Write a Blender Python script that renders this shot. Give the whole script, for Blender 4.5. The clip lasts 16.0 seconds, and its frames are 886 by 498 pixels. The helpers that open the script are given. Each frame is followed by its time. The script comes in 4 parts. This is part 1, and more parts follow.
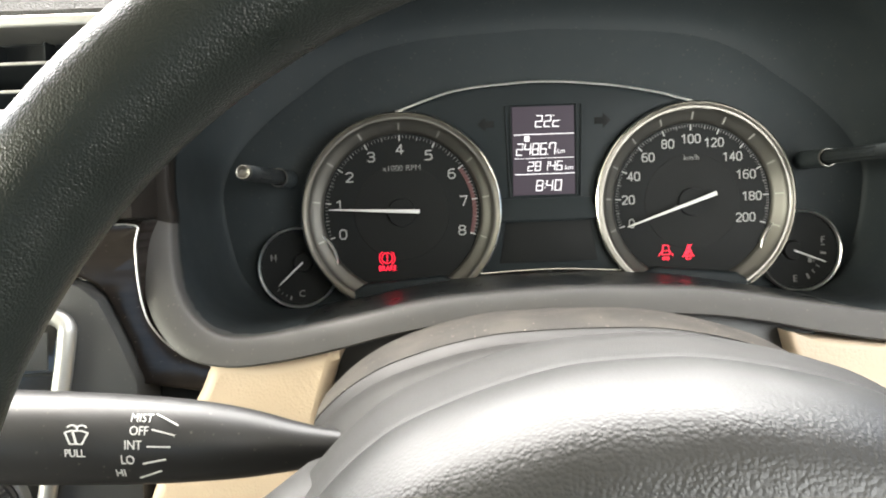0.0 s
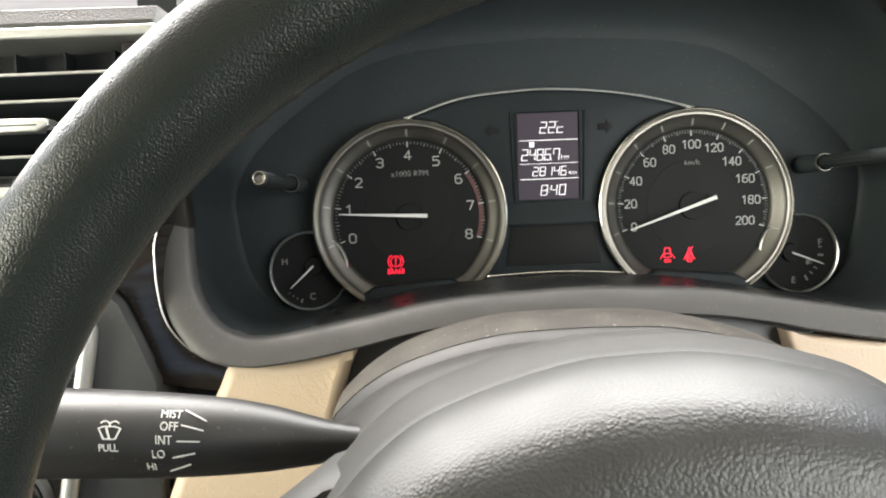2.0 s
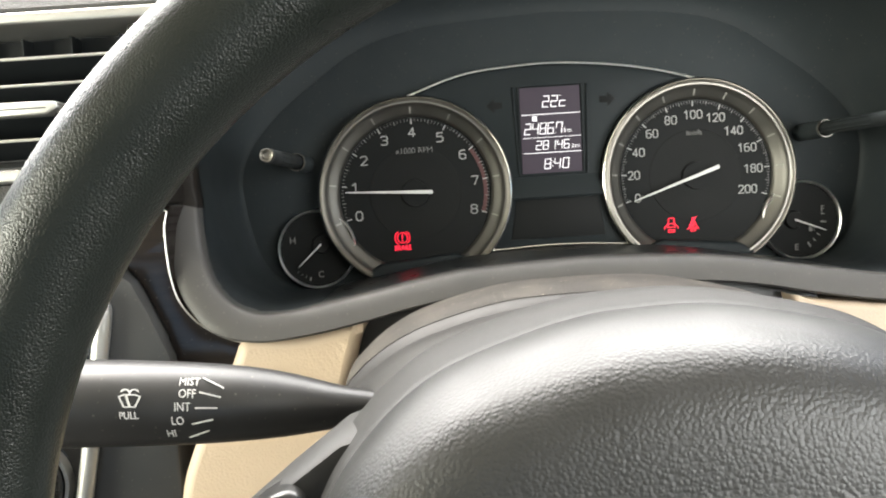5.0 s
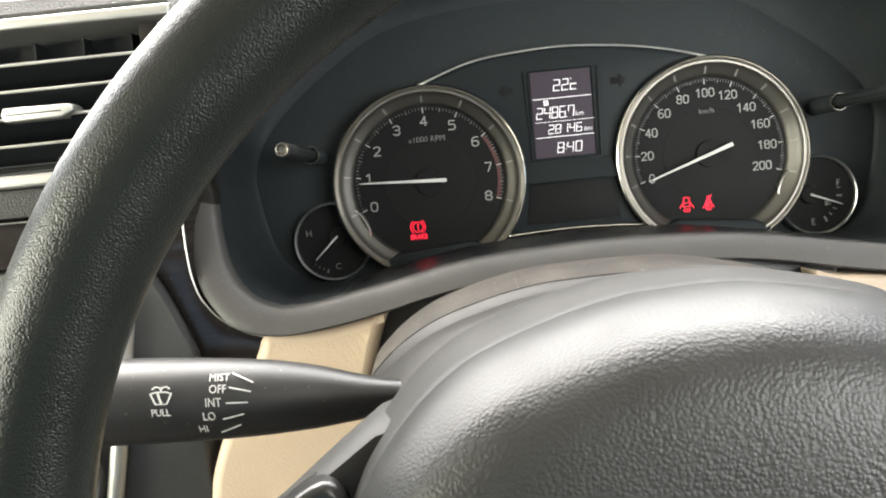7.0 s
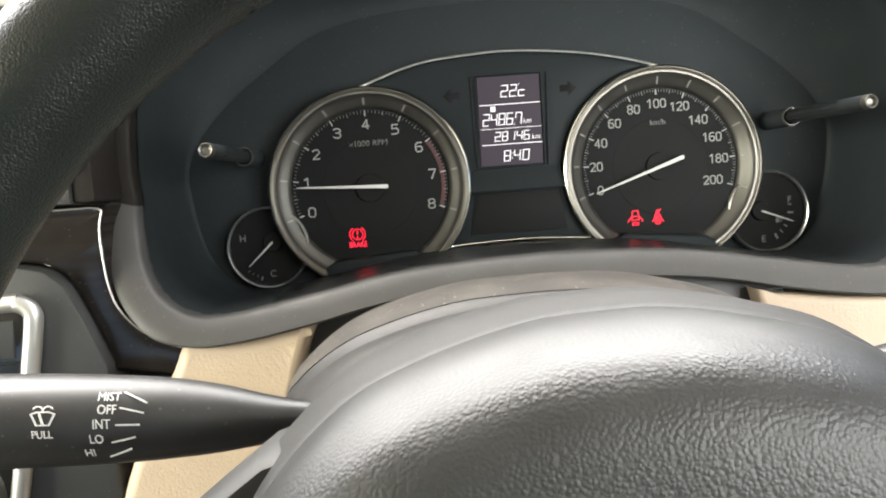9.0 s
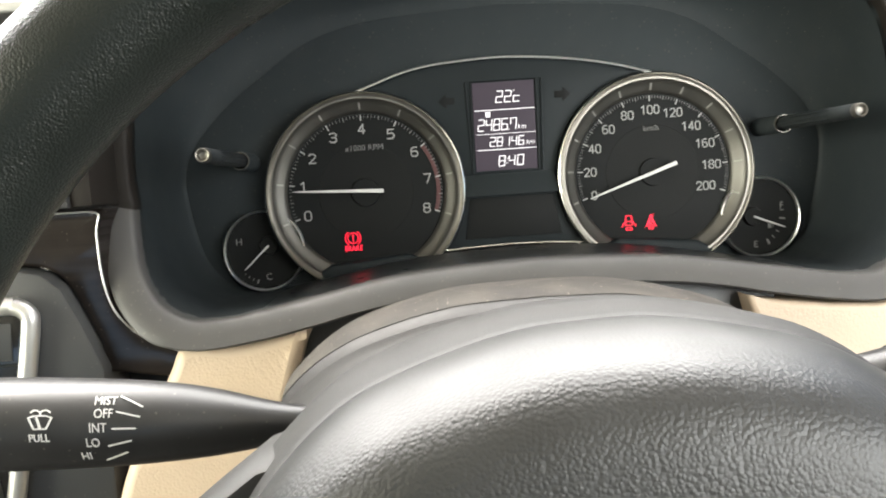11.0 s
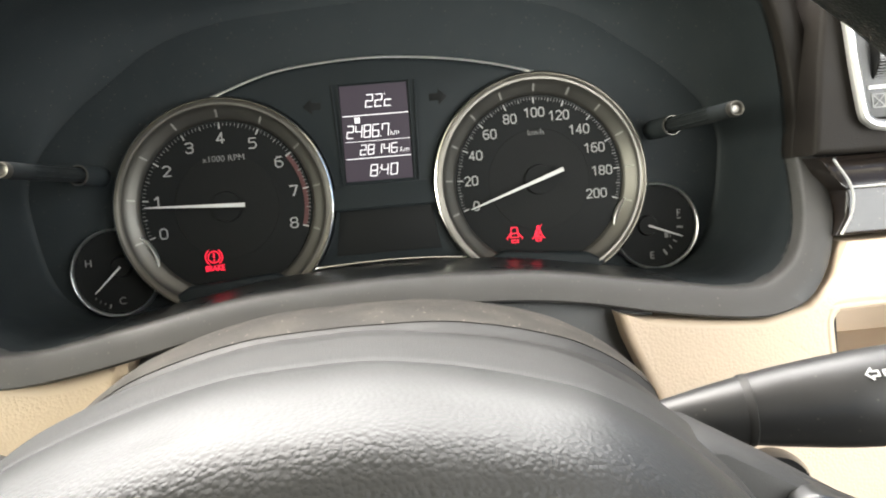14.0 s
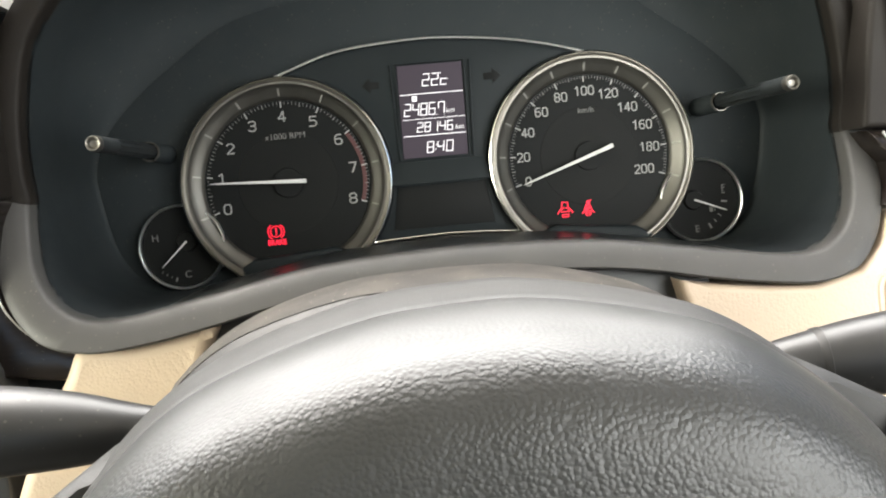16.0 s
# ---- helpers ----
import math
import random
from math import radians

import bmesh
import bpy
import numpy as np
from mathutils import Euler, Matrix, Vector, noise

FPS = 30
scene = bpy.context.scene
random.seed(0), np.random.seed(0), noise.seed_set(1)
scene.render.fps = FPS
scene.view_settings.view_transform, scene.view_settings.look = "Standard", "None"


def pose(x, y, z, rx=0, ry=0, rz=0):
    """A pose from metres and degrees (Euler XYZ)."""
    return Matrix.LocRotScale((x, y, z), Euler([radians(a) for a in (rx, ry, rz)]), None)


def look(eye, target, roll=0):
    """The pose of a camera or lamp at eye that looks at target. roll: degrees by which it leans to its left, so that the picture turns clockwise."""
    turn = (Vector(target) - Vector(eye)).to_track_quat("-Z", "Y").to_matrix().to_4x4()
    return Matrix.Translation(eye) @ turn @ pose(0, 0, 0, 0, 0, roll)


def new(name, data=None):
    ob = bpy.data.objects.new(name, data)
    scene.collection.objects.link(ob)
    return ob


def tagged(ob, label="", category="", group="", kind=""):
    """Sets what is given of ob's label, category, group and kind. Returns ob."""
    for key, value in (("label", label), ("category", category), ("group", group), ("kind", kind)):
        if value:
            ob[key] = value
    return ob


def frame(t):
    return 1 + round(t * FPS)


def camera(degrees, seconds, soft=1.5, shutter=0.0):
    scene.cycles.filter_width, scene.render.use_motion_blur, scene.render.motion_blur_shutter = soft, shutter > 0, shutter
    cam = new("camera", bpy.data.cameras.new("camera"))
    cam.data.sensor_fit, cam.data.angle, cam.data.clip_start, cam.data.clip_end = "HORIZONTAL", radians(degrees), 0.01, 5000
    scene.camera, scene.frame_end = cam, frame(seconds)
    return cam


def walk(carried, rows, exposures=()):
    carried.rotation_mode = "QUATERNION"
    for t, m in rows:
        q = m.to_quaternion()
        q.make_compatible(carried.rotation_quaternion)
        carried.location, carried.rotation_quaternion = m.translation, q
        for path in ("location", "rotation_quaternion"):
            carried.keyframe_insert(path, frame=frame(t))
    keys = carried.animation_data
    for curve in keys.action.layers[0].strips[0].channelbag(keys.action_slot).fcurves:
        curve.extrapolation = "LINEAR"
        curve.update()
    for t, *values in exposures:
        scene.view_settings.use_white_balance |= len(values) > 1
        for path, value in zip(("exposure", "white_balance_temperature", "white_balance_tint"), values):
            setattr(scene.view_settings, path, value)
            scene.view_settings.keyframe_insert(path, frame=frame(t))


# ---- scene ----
# The dashboard is laid out in its own upright axes (x right, y ahead, z up, cluster face at y = 0);
# the whole dashboard leans back by this pose.
DASH = pose(0, 0, 0.9, -18) @ pose(0, 0, -0.9)
cam = camera(54.8, 16.0, soft=2.0)
PATH = [
    (0, (-0.06230, -0.51547, 0.90301), (-0.06721, 1.48137, 0.79072), -2.119),
    (0.5, (-0.06002, -0.51745, 0.90474), (-0.05647, 1.47975, 0.79899), -2.211),
    (1, (-0.05840, -0.52957, 0.90768), (-0.06469, 1.46744, 0.79845), -2.278),
    (1.5, (-0.06974, -0.53050, 0.90286), (-0.06832, 1.46713, 0.80554), -2.334),
    (2, (-0.06871, -0.52830, 0.90332), (-0.06582, 1.46908, 0.80109), -2.294),
    (2.5, (-0.06342, -0.52196, 0.90286), (-0.05895, 1.47514, 0.79525), -2.508),
    (3, (-0.06590, -0.52381, 0.90104), (-0.05690, 1.47337, 0.79538), -2.647),
    (3.5, (-0.06958, -0.52276, 0.89949), (-0.05608, 1.47400, 0.78666), -3.056),
    (4, (-0.07093, -0.52320, 0.89925), (-0.06502, 1.47290, 0.77448), -3.131),
    (4.2, (-0.06998, -0.52538, 0.89876), (-0.06467, 1.47063, 0.77262), -3.236),
    (6.3, (-0.07181, -0.53925, 0.89484), (-0.10663, 1.45392, 0.73342), -4.375),
    (6.5, (-0.06501, -0.53569, 0.90163), (-0.09685, 1.45704, 0.73419), -4.727),
    (7, (-0.07551, -0.53538, 0.89687), (-0.10464, 1.45815, 0.73876), -5.766),
    (7.5, (-0.07279, -0.53008, 0.89610), (-0.09252, 1.46332, 0.73501), -6.083),
    (8, (-0.05927, -0.52741, 0.90487), (-0.06619, 1.46620, 0.74527), -5.703),
    (8.5, (-0.05963, -0.51971, 0.89893), (-0.02419, 1.47410, 0.74563), -5.002),
    (9, (-0.05868, -0.51447, 0.89663), (-0.01283, 1.47911, 0.74330), -4.272),
    (11.5, (-0.05728, -0.51869, 0.89926), (-0.00353, 1.47480, 0.74731), -4.003),
    (12, (-0.06048, -0.51646, 0.89735), (-0.00226, 1.47698, 0.74634), -4.125),
    (12.5, (-0.05957, -0.51765, 0.89685), (-0.00225, 1.47574, 0.74485), -4.165),
    (13, (-0.04221, -0.51551, 0.90440), (0.01359, 1.47738, 0.74544), -4.257),
    (13.5, (-0.00498, -0.51227, 0.91217), (0.09069, 1.48033, 0.76937), -4.564),
    (14, (0.00552, -0.47988, 0.89596), (0.10704, 1.51278, 0.75811), -4.985),
    (14.5, (-0.01223, -0.50487, 0.89567), (0.09172, 1.48781, 0.75997), -4.853),
    (15, (-0.00061, -0.49844, 0.89115), (0.10443, 1.49412, 0.75439), -4.899),
    (15.5, (-0.00033, -0.49828, 0.89027), (0.10678, 1.49391, 0.74989), -5.126),
    (16, (-0.02699, -0.49613, 0.88987), (0.07141, 1.49524, 0.73249), -5.211),
]
walk(cam, [(t, DASH @ look(eye, target, roll)) for t, eye, target, roll in PATH],
     [(0.0, 1.53), (1.0, 1.46), (1.5, 1.32), (2.0, 1.26), (2.5, 1.36), (3.0, 1.46), (4.2, 1.42), (6.5, 1.28), (7.5, 1.28), (9.0, 1.33), (11.5, 1.43), (12.5, 1.39), (14.0, 1.29), (15.0, 1.29), (16.0, 1.36)])

# ---- world, daylight, exposure ----
world = bpy.data.worlds.new("sky")
scene.world = world
world.use_nodes = True
wn = world.node_tree.nodes
sky = wn.new("ShaderNodeTexSky")
sky.sky_type = "NISHITA"
sky.sun_disc = False
sky.sun_elevation, sky.sun_rotation = radians(58), radians(-40)
sky.air_density, sky.dust_density = 1.0, 3.0
world.node_tree.links.new(sky.outputs["Color"], wn["Background"].inputs["Color"])
wn["Background"].inputs["Strength"].default_value = 0.15
sun = new("sun", bpy.data.lights.new("sun", "SUN"))
sun.data.energy, sun.data.angle, sun.data.color = 2.0, radians(12), (1.0, 0.96, 0.9)
sun.matrix_basis = look((0, 0, 0), (0.35, -0.42, -0.85))


def window_light(name, eye, target, sx, sy, watts, colour):
    lamp = new(name, bpy.data.lights.new(name, "AREA"))
    lamp.data.shape, lamp.data.size, lamp.data.size_y = "RECTANGLE", sx, sy
    lamp.data.energy, lamp.data.color = watts, colour
    lamp.matrix_basis = look(eye, target)
    return lamp


window_light("windscreen_daylight", (-0.24, 0.22, 1.27), (-0.24, -0.35, 0.80), 1.3, 0.60, 18.5, (1.0, 0.97, 0.91))
window_light("passenger_window_daylight", (-1.02, -0.50, 1.12), (-0.1, -0.30, 0.9), 0.7, 0.40, 7.5, (1.0, 0.99, 0.82))
window_light("driver_window_daylight", (0.44, -0.72, 1.13), (-0.2, -0.15, 0.88), 0.55, 0.40, 4.6, (0.98, 0.98, 0.94))


# ---- materials ----
def material(name, colour, rough=0.5, metal=0.0, vary=0.12, vary_scale=60.0, bump=0.0, bump_scale=1500.0, coat=0.0, speck=0.0,
             emit=None, emit_strength=1.0, kind="noise", spec=0.5, rough_vary=0.1, fade=None, speck_scale=420.0):
    m = bpy.data.materials.new(name)
    m.use_nodes = True
    nt = m.node_tree
    n, link = nt.nodes, nt.links.new
    b = n["Principled BSDF"]
    b.inputs["Roughness"].default_value = rough
    b.inputs["Metallic"].default_value = metal
    b.inputs["Coat Weight"].default_value = coat
    b.inputs["Coat Roughness"].default_value = 0.06
    b.inputs["Specular IOR Level"].default_value = spec
    co = n.new("ShaderNodeTexCoord")
    big = n.new("ShaderNodeTexNoise")
    big.inputs["Scale"].default_value, big.inputs["Detail"].default_value = vary_scale, 6
    link(co.outputs["Object"], big.inputs["Vector"])
    ramp = n.new("ShaderNodeMix")
    ramp.data_type = "RGBA"
    lo = [max(0, c * (1 - vary)) for c in colour]
    hi = [min(1, c * (1 + vary)) for c in colour]
    ramp.inputs["A"].default_value, ramp.inputs["B"].default_value = (*lo, 1), (*hi, 1)
    link(big.outputs["Fac"], ramp.inputs["Factor"])
    out = ramp.outputs["Result"]
    if speck:
        # settled dust: a few small pale grains, thicker in patches, over a faint film
        grains = n.new("ShaderNodeTexVoronoi")
        grains.inputs["Scale"].default_value = speck_scale
        link(co.outputs["Object"], grains.inputs["Vector"])
        pick = n.new("ShaderNodeSeparateColor")
        link(grains.outputs["Color"], pick.inputs[0])
        size = n.new("ShaderNodeMapRange")
        size.inputs["From Min"].default_value, size.inputs["From Max"].default_value = 0.45, 1.0
        size.inputs["To Min"].default_value, size.inputs["To Max"].default_value = 0.0, 0.20
        link(pick.outputs[0], size.inputs["Value"])
        dot = n.new("ShaderNodeMath")
        dot.operation = "LESS_THAN"
        link(grains.outputs["Distance"], dot.inputs[0]), link(size.outputs["Result"], dot.inputs[1])
        patch = n.new("ShaderNodeTexNoise")
        patch.inputs["Scale"].default_value, patch.inputs["Detail"].default_value = 70, 5
        link(co.outputs["Object"], patch.inputs["Vector"])
        film = n.new("ShaderNodeMapRange")
        film.inputs["From Min"].default_value, film.inputs["From Max"].default_value = 0.42, 0.75
        film.inputs["To Max"].default_value = speck * 0.5
        link(patch.outputs["Fac"], film.inputs["Value"])
        cut = n.new("ShaderNodeMath")
        cut.operation, cut.use_clamp = "MULTIPLY_ADD", True
        cut.inputs[1].default_value = min(1.0, speck * 6)
        link(dot.outputs[0], cut.inputs[0]), link(film.outputs["Result"], cut.inputs[2])
        mix = n.new("ShaderNodeMix")
        mix.data_type = "RGBA"
        link(cut.outputs[0], mix.inputs["Factor"]), link(out, mix.inputs["A"])
        mix.inputs["B"].default_value = (0.36, 0.32, 0.26, 1)
        out = mix.outputs["Result"]
    link(out, b.inputs["Base Color"])
    if rough_vary:
        rr = n.new("ShaderNodeMapRange")
        rr.inputs["To Min"].default_value, rr.inputs["To Max"].default_value = max(0.02, rough - rough_vary), min(1, rough + rough_vary)
        link(big.outputs["Fac"], rr.inputs["Value"])
        link(rr.outputs["Result"], b.inputs["Roughness"])
    if bump:
        bp = n.new("ShaderNodeBump")
        bp.inputs["Strength"].default_value, bp.inputs["Distance"].default_value = bump, 0.0006
        if kind == "leather":
            tx = n.new("ShaderNodeTexVoronoi")
            tx.feature = "SMOOTH_F1"
            tx.inputs["Scale"].default_value, tx.inputs["Smoothness"].default_value = bump_scale, 0.35
            warp = n.new("ShaderNodeTexNoise")
            warp.inputs["Scale"].default_value = bump_scale * 0.6
            link(co.outputs["Object"], warp.inputs["Vector"])
            wm = n.new("ShaderNodeMix")
            wm.data_type = "VECTOR"
            wm.inputs["Factor"].default_value = 0.0022 * 300 / bump_scale
            link(co.outputs["Object"], wm.inputs["A"]), link(warp.outputs["Color"], wm.inputs["B"])
            link(wm.outputs["Result"], tx.inputs["Vector"])
            inv = n.new("ShaderNodeMath")
            inv.operation = "SUBTRACT"
            inv.inputs[0].default_value = 1.0
            link(tx.outputs["Distance"], inv.inputs[1])
            link(inv.outputs[0], bp.inputs["Height"])
        else:
            tx = n.new("ShaderNodeTexNoise")
            tx.inputs["Scale"].default_value, tx.inputs["Detail"].default_value = bump_scale, 3
            link(co.outputs["Object"], tx.inputs["Vector"])
            link(tx.outputs["Fac"], bp.inputs["Height"])
        if fade:
            # the grain dies out towards the smooth rear edge
            sep = n.new("ShaderNodeSeparateXYZ")
            link(co.outputs["Object"], sep.inputs[0])
            fr = n.new("ShaderNodeMapRange")
            fr.interpolation_type = "SMOOTHSTEP"
            fr.inputs["From Min"].default_value, fr.inputs["From Max"].default_value = fade
            fr.inputs["To Min"].default_value, fr.inputs["To Max"].default_value = bump, bump * 0.10
            link(sep.outputs["Y"], fr.inputs["Value"])
            link(fr.outputs["Result"], bp.inputs["Strength"])
        link(bp.outputs["Normal"], b.inputs["Normal"])
    if emit:
        b.inputs["Emission Color"].default_value = (*emit, 1)
        b.inputs["Emission Strength"].default_value = emit_strength
    return m


def wood_material():
    m = material("dark_gloss_wood", (0.035, 0.024, 0.018), rough=0.38, coat=0.75, spec=0.06, vary=0.2, bump=0.0, speck=0.03)
    n, link = m.node_tree.nodes, m.node_tree.links.new
    b = n["Principled BSDF"]
    b.inputs["Coat Roughness"].default_value = 0.16
    co = n.new("ShaderNodeTexCoord")
    mp = n.new("ShaderNodeMapping")
    mp.inputs["Scale"].default_value = (25, 60, 420)
    mp.inputs["Rotation"].default_value = (0, 0.35, 0)
    grain = n.new("ShaderNodeTexNoise")
    grain.inputs["Scale"].default_value, grain.inputs["Detail"].default_value, grain.inputs["Distortion"].default_value = 1.0, 7, 0.6
    link(co.outputs["Object"], mp.inputs["Vector"]), link(mp.outputs["Vector"], grain.inputs["Vector"])
    mix = n.new("ShaderNodeMix")
    mix.data_type = "RGBA"
    mix.inputs["A"].default_value, mix.inputs["B"].default_value = (0.0035, 0.0027, 0.0024, 1), (0.017, 0.0122, 0.0098, 1)
    link(grain.outputs["Fac"], mix.inputs["Factor"])
    dusted = b.inputs["Base Color"].links[0].from_node
    link(mix.outputs["Result"], dusted.inputs["A"])
    return m


M_HOOD = material("dark_brown_black_plastic", (0.0135, 0.0112, 0.0092), 0.60, spec=0.20, bump=0.25, bump_scale=1400, vary=0.2)
# lens haze over the dark recess is put into this lifted, bluish base colour
M_BUCKET = material("haze_tinted_black_plastic", (0.0205, 0.0252, 0.0272), 0.60, spec=0.16, bump=0.2, bump_scale=1600, vary=0.12, speck=0.015)
M_BEZEL = material("charcoal_plastic", (0.062, 0.0605, 0.058), 0.42, spec=0.30, bump=0.16, bump_scale=2000, vary=0.12, speck=0.02)
M_FACE = material("cluster_black", (0.0125, 0.0158, 0.0172), 0.55, spec=0.12, vary=0.15, bump=0.05)
M_LEDGE = material("smooth_black_ledge", (0.0128, 0.0150, 0.0160), 0.30, spec=0.45, bump=0.1, bump_scale=1600, vary=0.15, speck=0.04)
M_DIAL = material("dial_black", (0.0088, 0.0094, 0.0093), 0.55, spec=0.08, vary=0.1)
M_DISC = material("dial_inner_grey_black", (0.0096, 0.0101, 0.0098), 0.55, spec=0.08, vary=0.1)
M_CHROME = material("chrome", (0.66, 0.65, 0.62), 0.16, 1.0, vary=0.05, rough_vary=0.04)
M_CHROME_LINE = material("brushed_chrome", (0.90, 0.90, 0.88), 0.34, 1.0, vary=0.05, rough_vary=0.04)
M_SATIN = material("satin_silver", (0.56, 0.555, 0.53), 0.44, 0.9, vary=0.05, bump=0.05)
M_RING = material("smoked_silver_ring", (0.125, 0.120, 0.108), 0.44, 0.85, vary=0.1)
M_RINGDARK = material("dark_ring", (0.150, 0.142, 0.125), 0.40, 0.85, vary=0.1)
M_KNOB = material("matt_black_knob", (0.0175, 0.0205, 0.0215), 0.50, vary=0.1, spec=0.25)
M_WHITE = material("white_print", (0.27, 0.27, 0.262), 0.6, vary=0.03)
M_DIM = material("grey_print", (0.14, 0.14, 0.136), 0.6, vary=0.03)
M_UNIT = material("pale_grey_print", (0.19, 0.19, 0.185), 0.6, vary=0.03)
M_RINGMARK = material("ring_mark", (0.20, 0.195, 0.175), 0.5, vary=0.03)
M_NEEDLE = material("white_needle", (0.52, 0.52, 0.51), 0.5, vary=0.03)
M_REDZONE = material("dull_red_print", (0.055, 0.012, 0.011), 0.6, vary=0.05)
M_LAMP = material("red_warning_lamp", (0.3, 0.01, 0.02), 0.6, emit=(1.0, 0.012, 0.045), emit_strength=0.85)
M_LCD = material("lcd_backlight", (0.02, 0.017, 0.02), 0.6, spec=0.1, emit=(0.58, 0.46, 0.60), emit_strength=0.034)
M_SEG = material("lcd_segment", (0.5, 0.5, 0.5), 0.5, emit=(1.0, 0.96, 1.0), emit_strength=0.40)
M_LEATHER = material("black_grained_pad", (0.0175, 0.0175, 0.0165), 0.45, spec=0.41, bump=0.36, bump_scale=950, kind="leather", vary=0.12, fade=(-0.3490, -0.3180))
M_RIM = material("black_leather_rim", (0.0085, 0.0105, 0.0090), 0.31, spec=0.27, bump=0.26, bump_scale=1700, kind="leather", vary=0.2)
M_MARKING = material("white_marking", (0.50, 0.50, 0.485), 0.5, vary=0.03)
M_SHELL = material("grey_black_plastic", (0.024, 0.0235, 0.0225), 0.52, spec=0.28, bump=0.15, bump_scale=1800, vary=0.1)
M_COLUMN = material("dusty_column_plastic", (0.026, 0.0235, 0.0205), 0.66, spec=0.3, bump=0.35, bump_scale=1500, vary=0.2, speck=0.16, speck_scale=480.0)
M_STALK = material("black_stalk_plastic", (0.017, 0.017, 0.017), 0.40, bump=0.08, bump_scale=2500, vary=0.1, speck=0.02)
M_BEIGE = material("beige_grained_plastic", (0.565, 0.445, 0.322), 0.50, bump=0.35, bump_scale=720, kind="leather", vary=0.05)
M_BEIGE_SMOOTH = material("beige_smooth_edge", (0.580, 0.462, 0.338), 0.48, bump=0.1, bump_scale=1500, vary=0.04)
M_WOOD = wood_material()
M_DASH = material("black_grained_dash", (0.034, 0.033, 0.031), 0.55, bump=0.5, bump_scale=1000, kind="leather", vary=0.12)
M_CONSOLE = material("dark_grey_console", (0.045, 0.046, 0.046), 0.42, bump=0.08, vary=0.08, speck=0.02)
M_SWITCH = material("satin_black_switch", (0.016, 0.016, 0.0155), 0.30, spec=0.5, vary=0.1, rough_vary=0.05)
M_GLOSS = material("gloss_black", (0.014, 0.014, 0.014), 0.14, coat=0.4, vary=0.1, rough_vary=0.05)
M_VENT = material("vent_black", (0.0105, 0.0125, 0.0135), 0.5, spec=0.3, vary=0.1)
M_HEAD = material("beige_headliner", (0.52, 0.49, 0.43), 0.9, bump=0.3, bump_scale=800, vary=0.06)
M_TRIMGREY = material("cabin_grey_trim", (0.20, 0.19, 0.17), 0.8, bump=0.3, bump_scale=600, vary=0.1)
M_CARPET = material("dark_carpet", (0.05, 0.048, 0.045), 0.95, bump=0.8, bump_scale=400, vary=0.2)
M_GROUND = material("dusty_ground", (0.20, 0.185, 0.16), 0.9, bump=0.5, bump_scale=12, vary=0.25, vary_scale=0.7)


# ---- building helpers ----
def empty(name, label, category, kind="", group=""):
    ob = new(name)
    ob.empty_display_size = 0.02
    ob.matrix_basis = DASH
    return tagged(ob, label, category, group, kind)


def finish(bm, name, mat, smooth=True, sharp=35):
    bmesh.ops.remove_doubles(bm, verts=bm.verts, dist=1e-6)
    bmesh.ops.recalc_face_normals(bm, faces=bm.faces)
    if smooth:
        lim = radians(sharp)
        for f in bm.faces:
            f.smooth = True
        for e in bm.edges:
            if len(e.link_faces) == 2 and e.calc_face_angle(0) > lim:
                e.smooth = False
    me = bpy.data.meshes.new(name)
    bm.to_mesh(me)
    bm.free()
    me.materials.append(mat)
    return me


def part(name, bm, mat, parent=None, label="", smooth=True, sharp=35):
    ob = new(name, finish(bm, name, mat, smooth, sharp))
    if parent is None:
        ob.matrix_basis = DASH
    else:
        ob.parent = parent
    if label:
        ob["label"] = label
    return ob


def smooth_line(pts, per=8, closed=False):
    """Catmull-Rom through the given points."""
    pts = [Vector(p) for p in pts]
    n, out = len(pts), []
    for i in range(n if closed else n - 1):
        a = pts[(i - 1) % n] if closed or i > 0 else pts[0] * 2 - pts[1]
        b, c = pts[i], pts[(i + 1) % n]
        d = pts[(i + 2) % n] if closed or i + 2 < n else pts[-1] * 2 - pts[-2]
        for k in range(per):
            t = k / per
            out.append(0.5 * ((2 * b) + (c - a) * t + (2 * a - 5 * b + 4 * c - d) * t * t + (3 * b - a - 3 * c + d) * t ** 3))
    if not closed:
        out.append(pts[-1])
    return out


def loft(loops, closed=True, cap_first=False, cap_last=False):
    bm = bmesh.new()
    rows = [[bm.verts.new(p) for p in lp] for lp in loops]
    n = len(rows[0])
    for a, b in zip(rows, rows[1:]):
        for i in range(n if closed else n - 1):
            j = (i + 1) % n
            bm.faces.new((a[i], a[j], b[j], b[i]))
    if cap_first:
        bm.faces.new(rows[0])
    if cap_last:
        bm.faces.new(rows[-1][::-1])
    return bm


def frames_along(path, up=Vector((0, 0, 1))):
    out = []
    for i, p in enumerate(path):
        d = (path[min(i + 1, len(path) - 1)] - path[max(i - 1, 0)]).normalized()
        s = d.cross(up).normalized()
        out.append((p, s, s.cross(d)))
    return out


def tube(path, radius, sides=12, flat=1.0, up=Vector((0, 0, 1)), caps=True):
    """A tube along a path; radius may be a list; flat squeezes it along the second cross axis."""
    path = [Vector(p) for p in path]
    rad = radius if isinstance(radius, (list, tuple)) else [radius] * len(path)
    loops = []
    for (p, s, u), r in zip(frames_along(path, up), rad):
        loops.append([p + s * r * math.cos(2 * math.pi * k / sides) + u * r * flat * math.sin(2 * math.pi * k / sides) for k in range(sides)])
    return loft(loops, True, caps, caps)


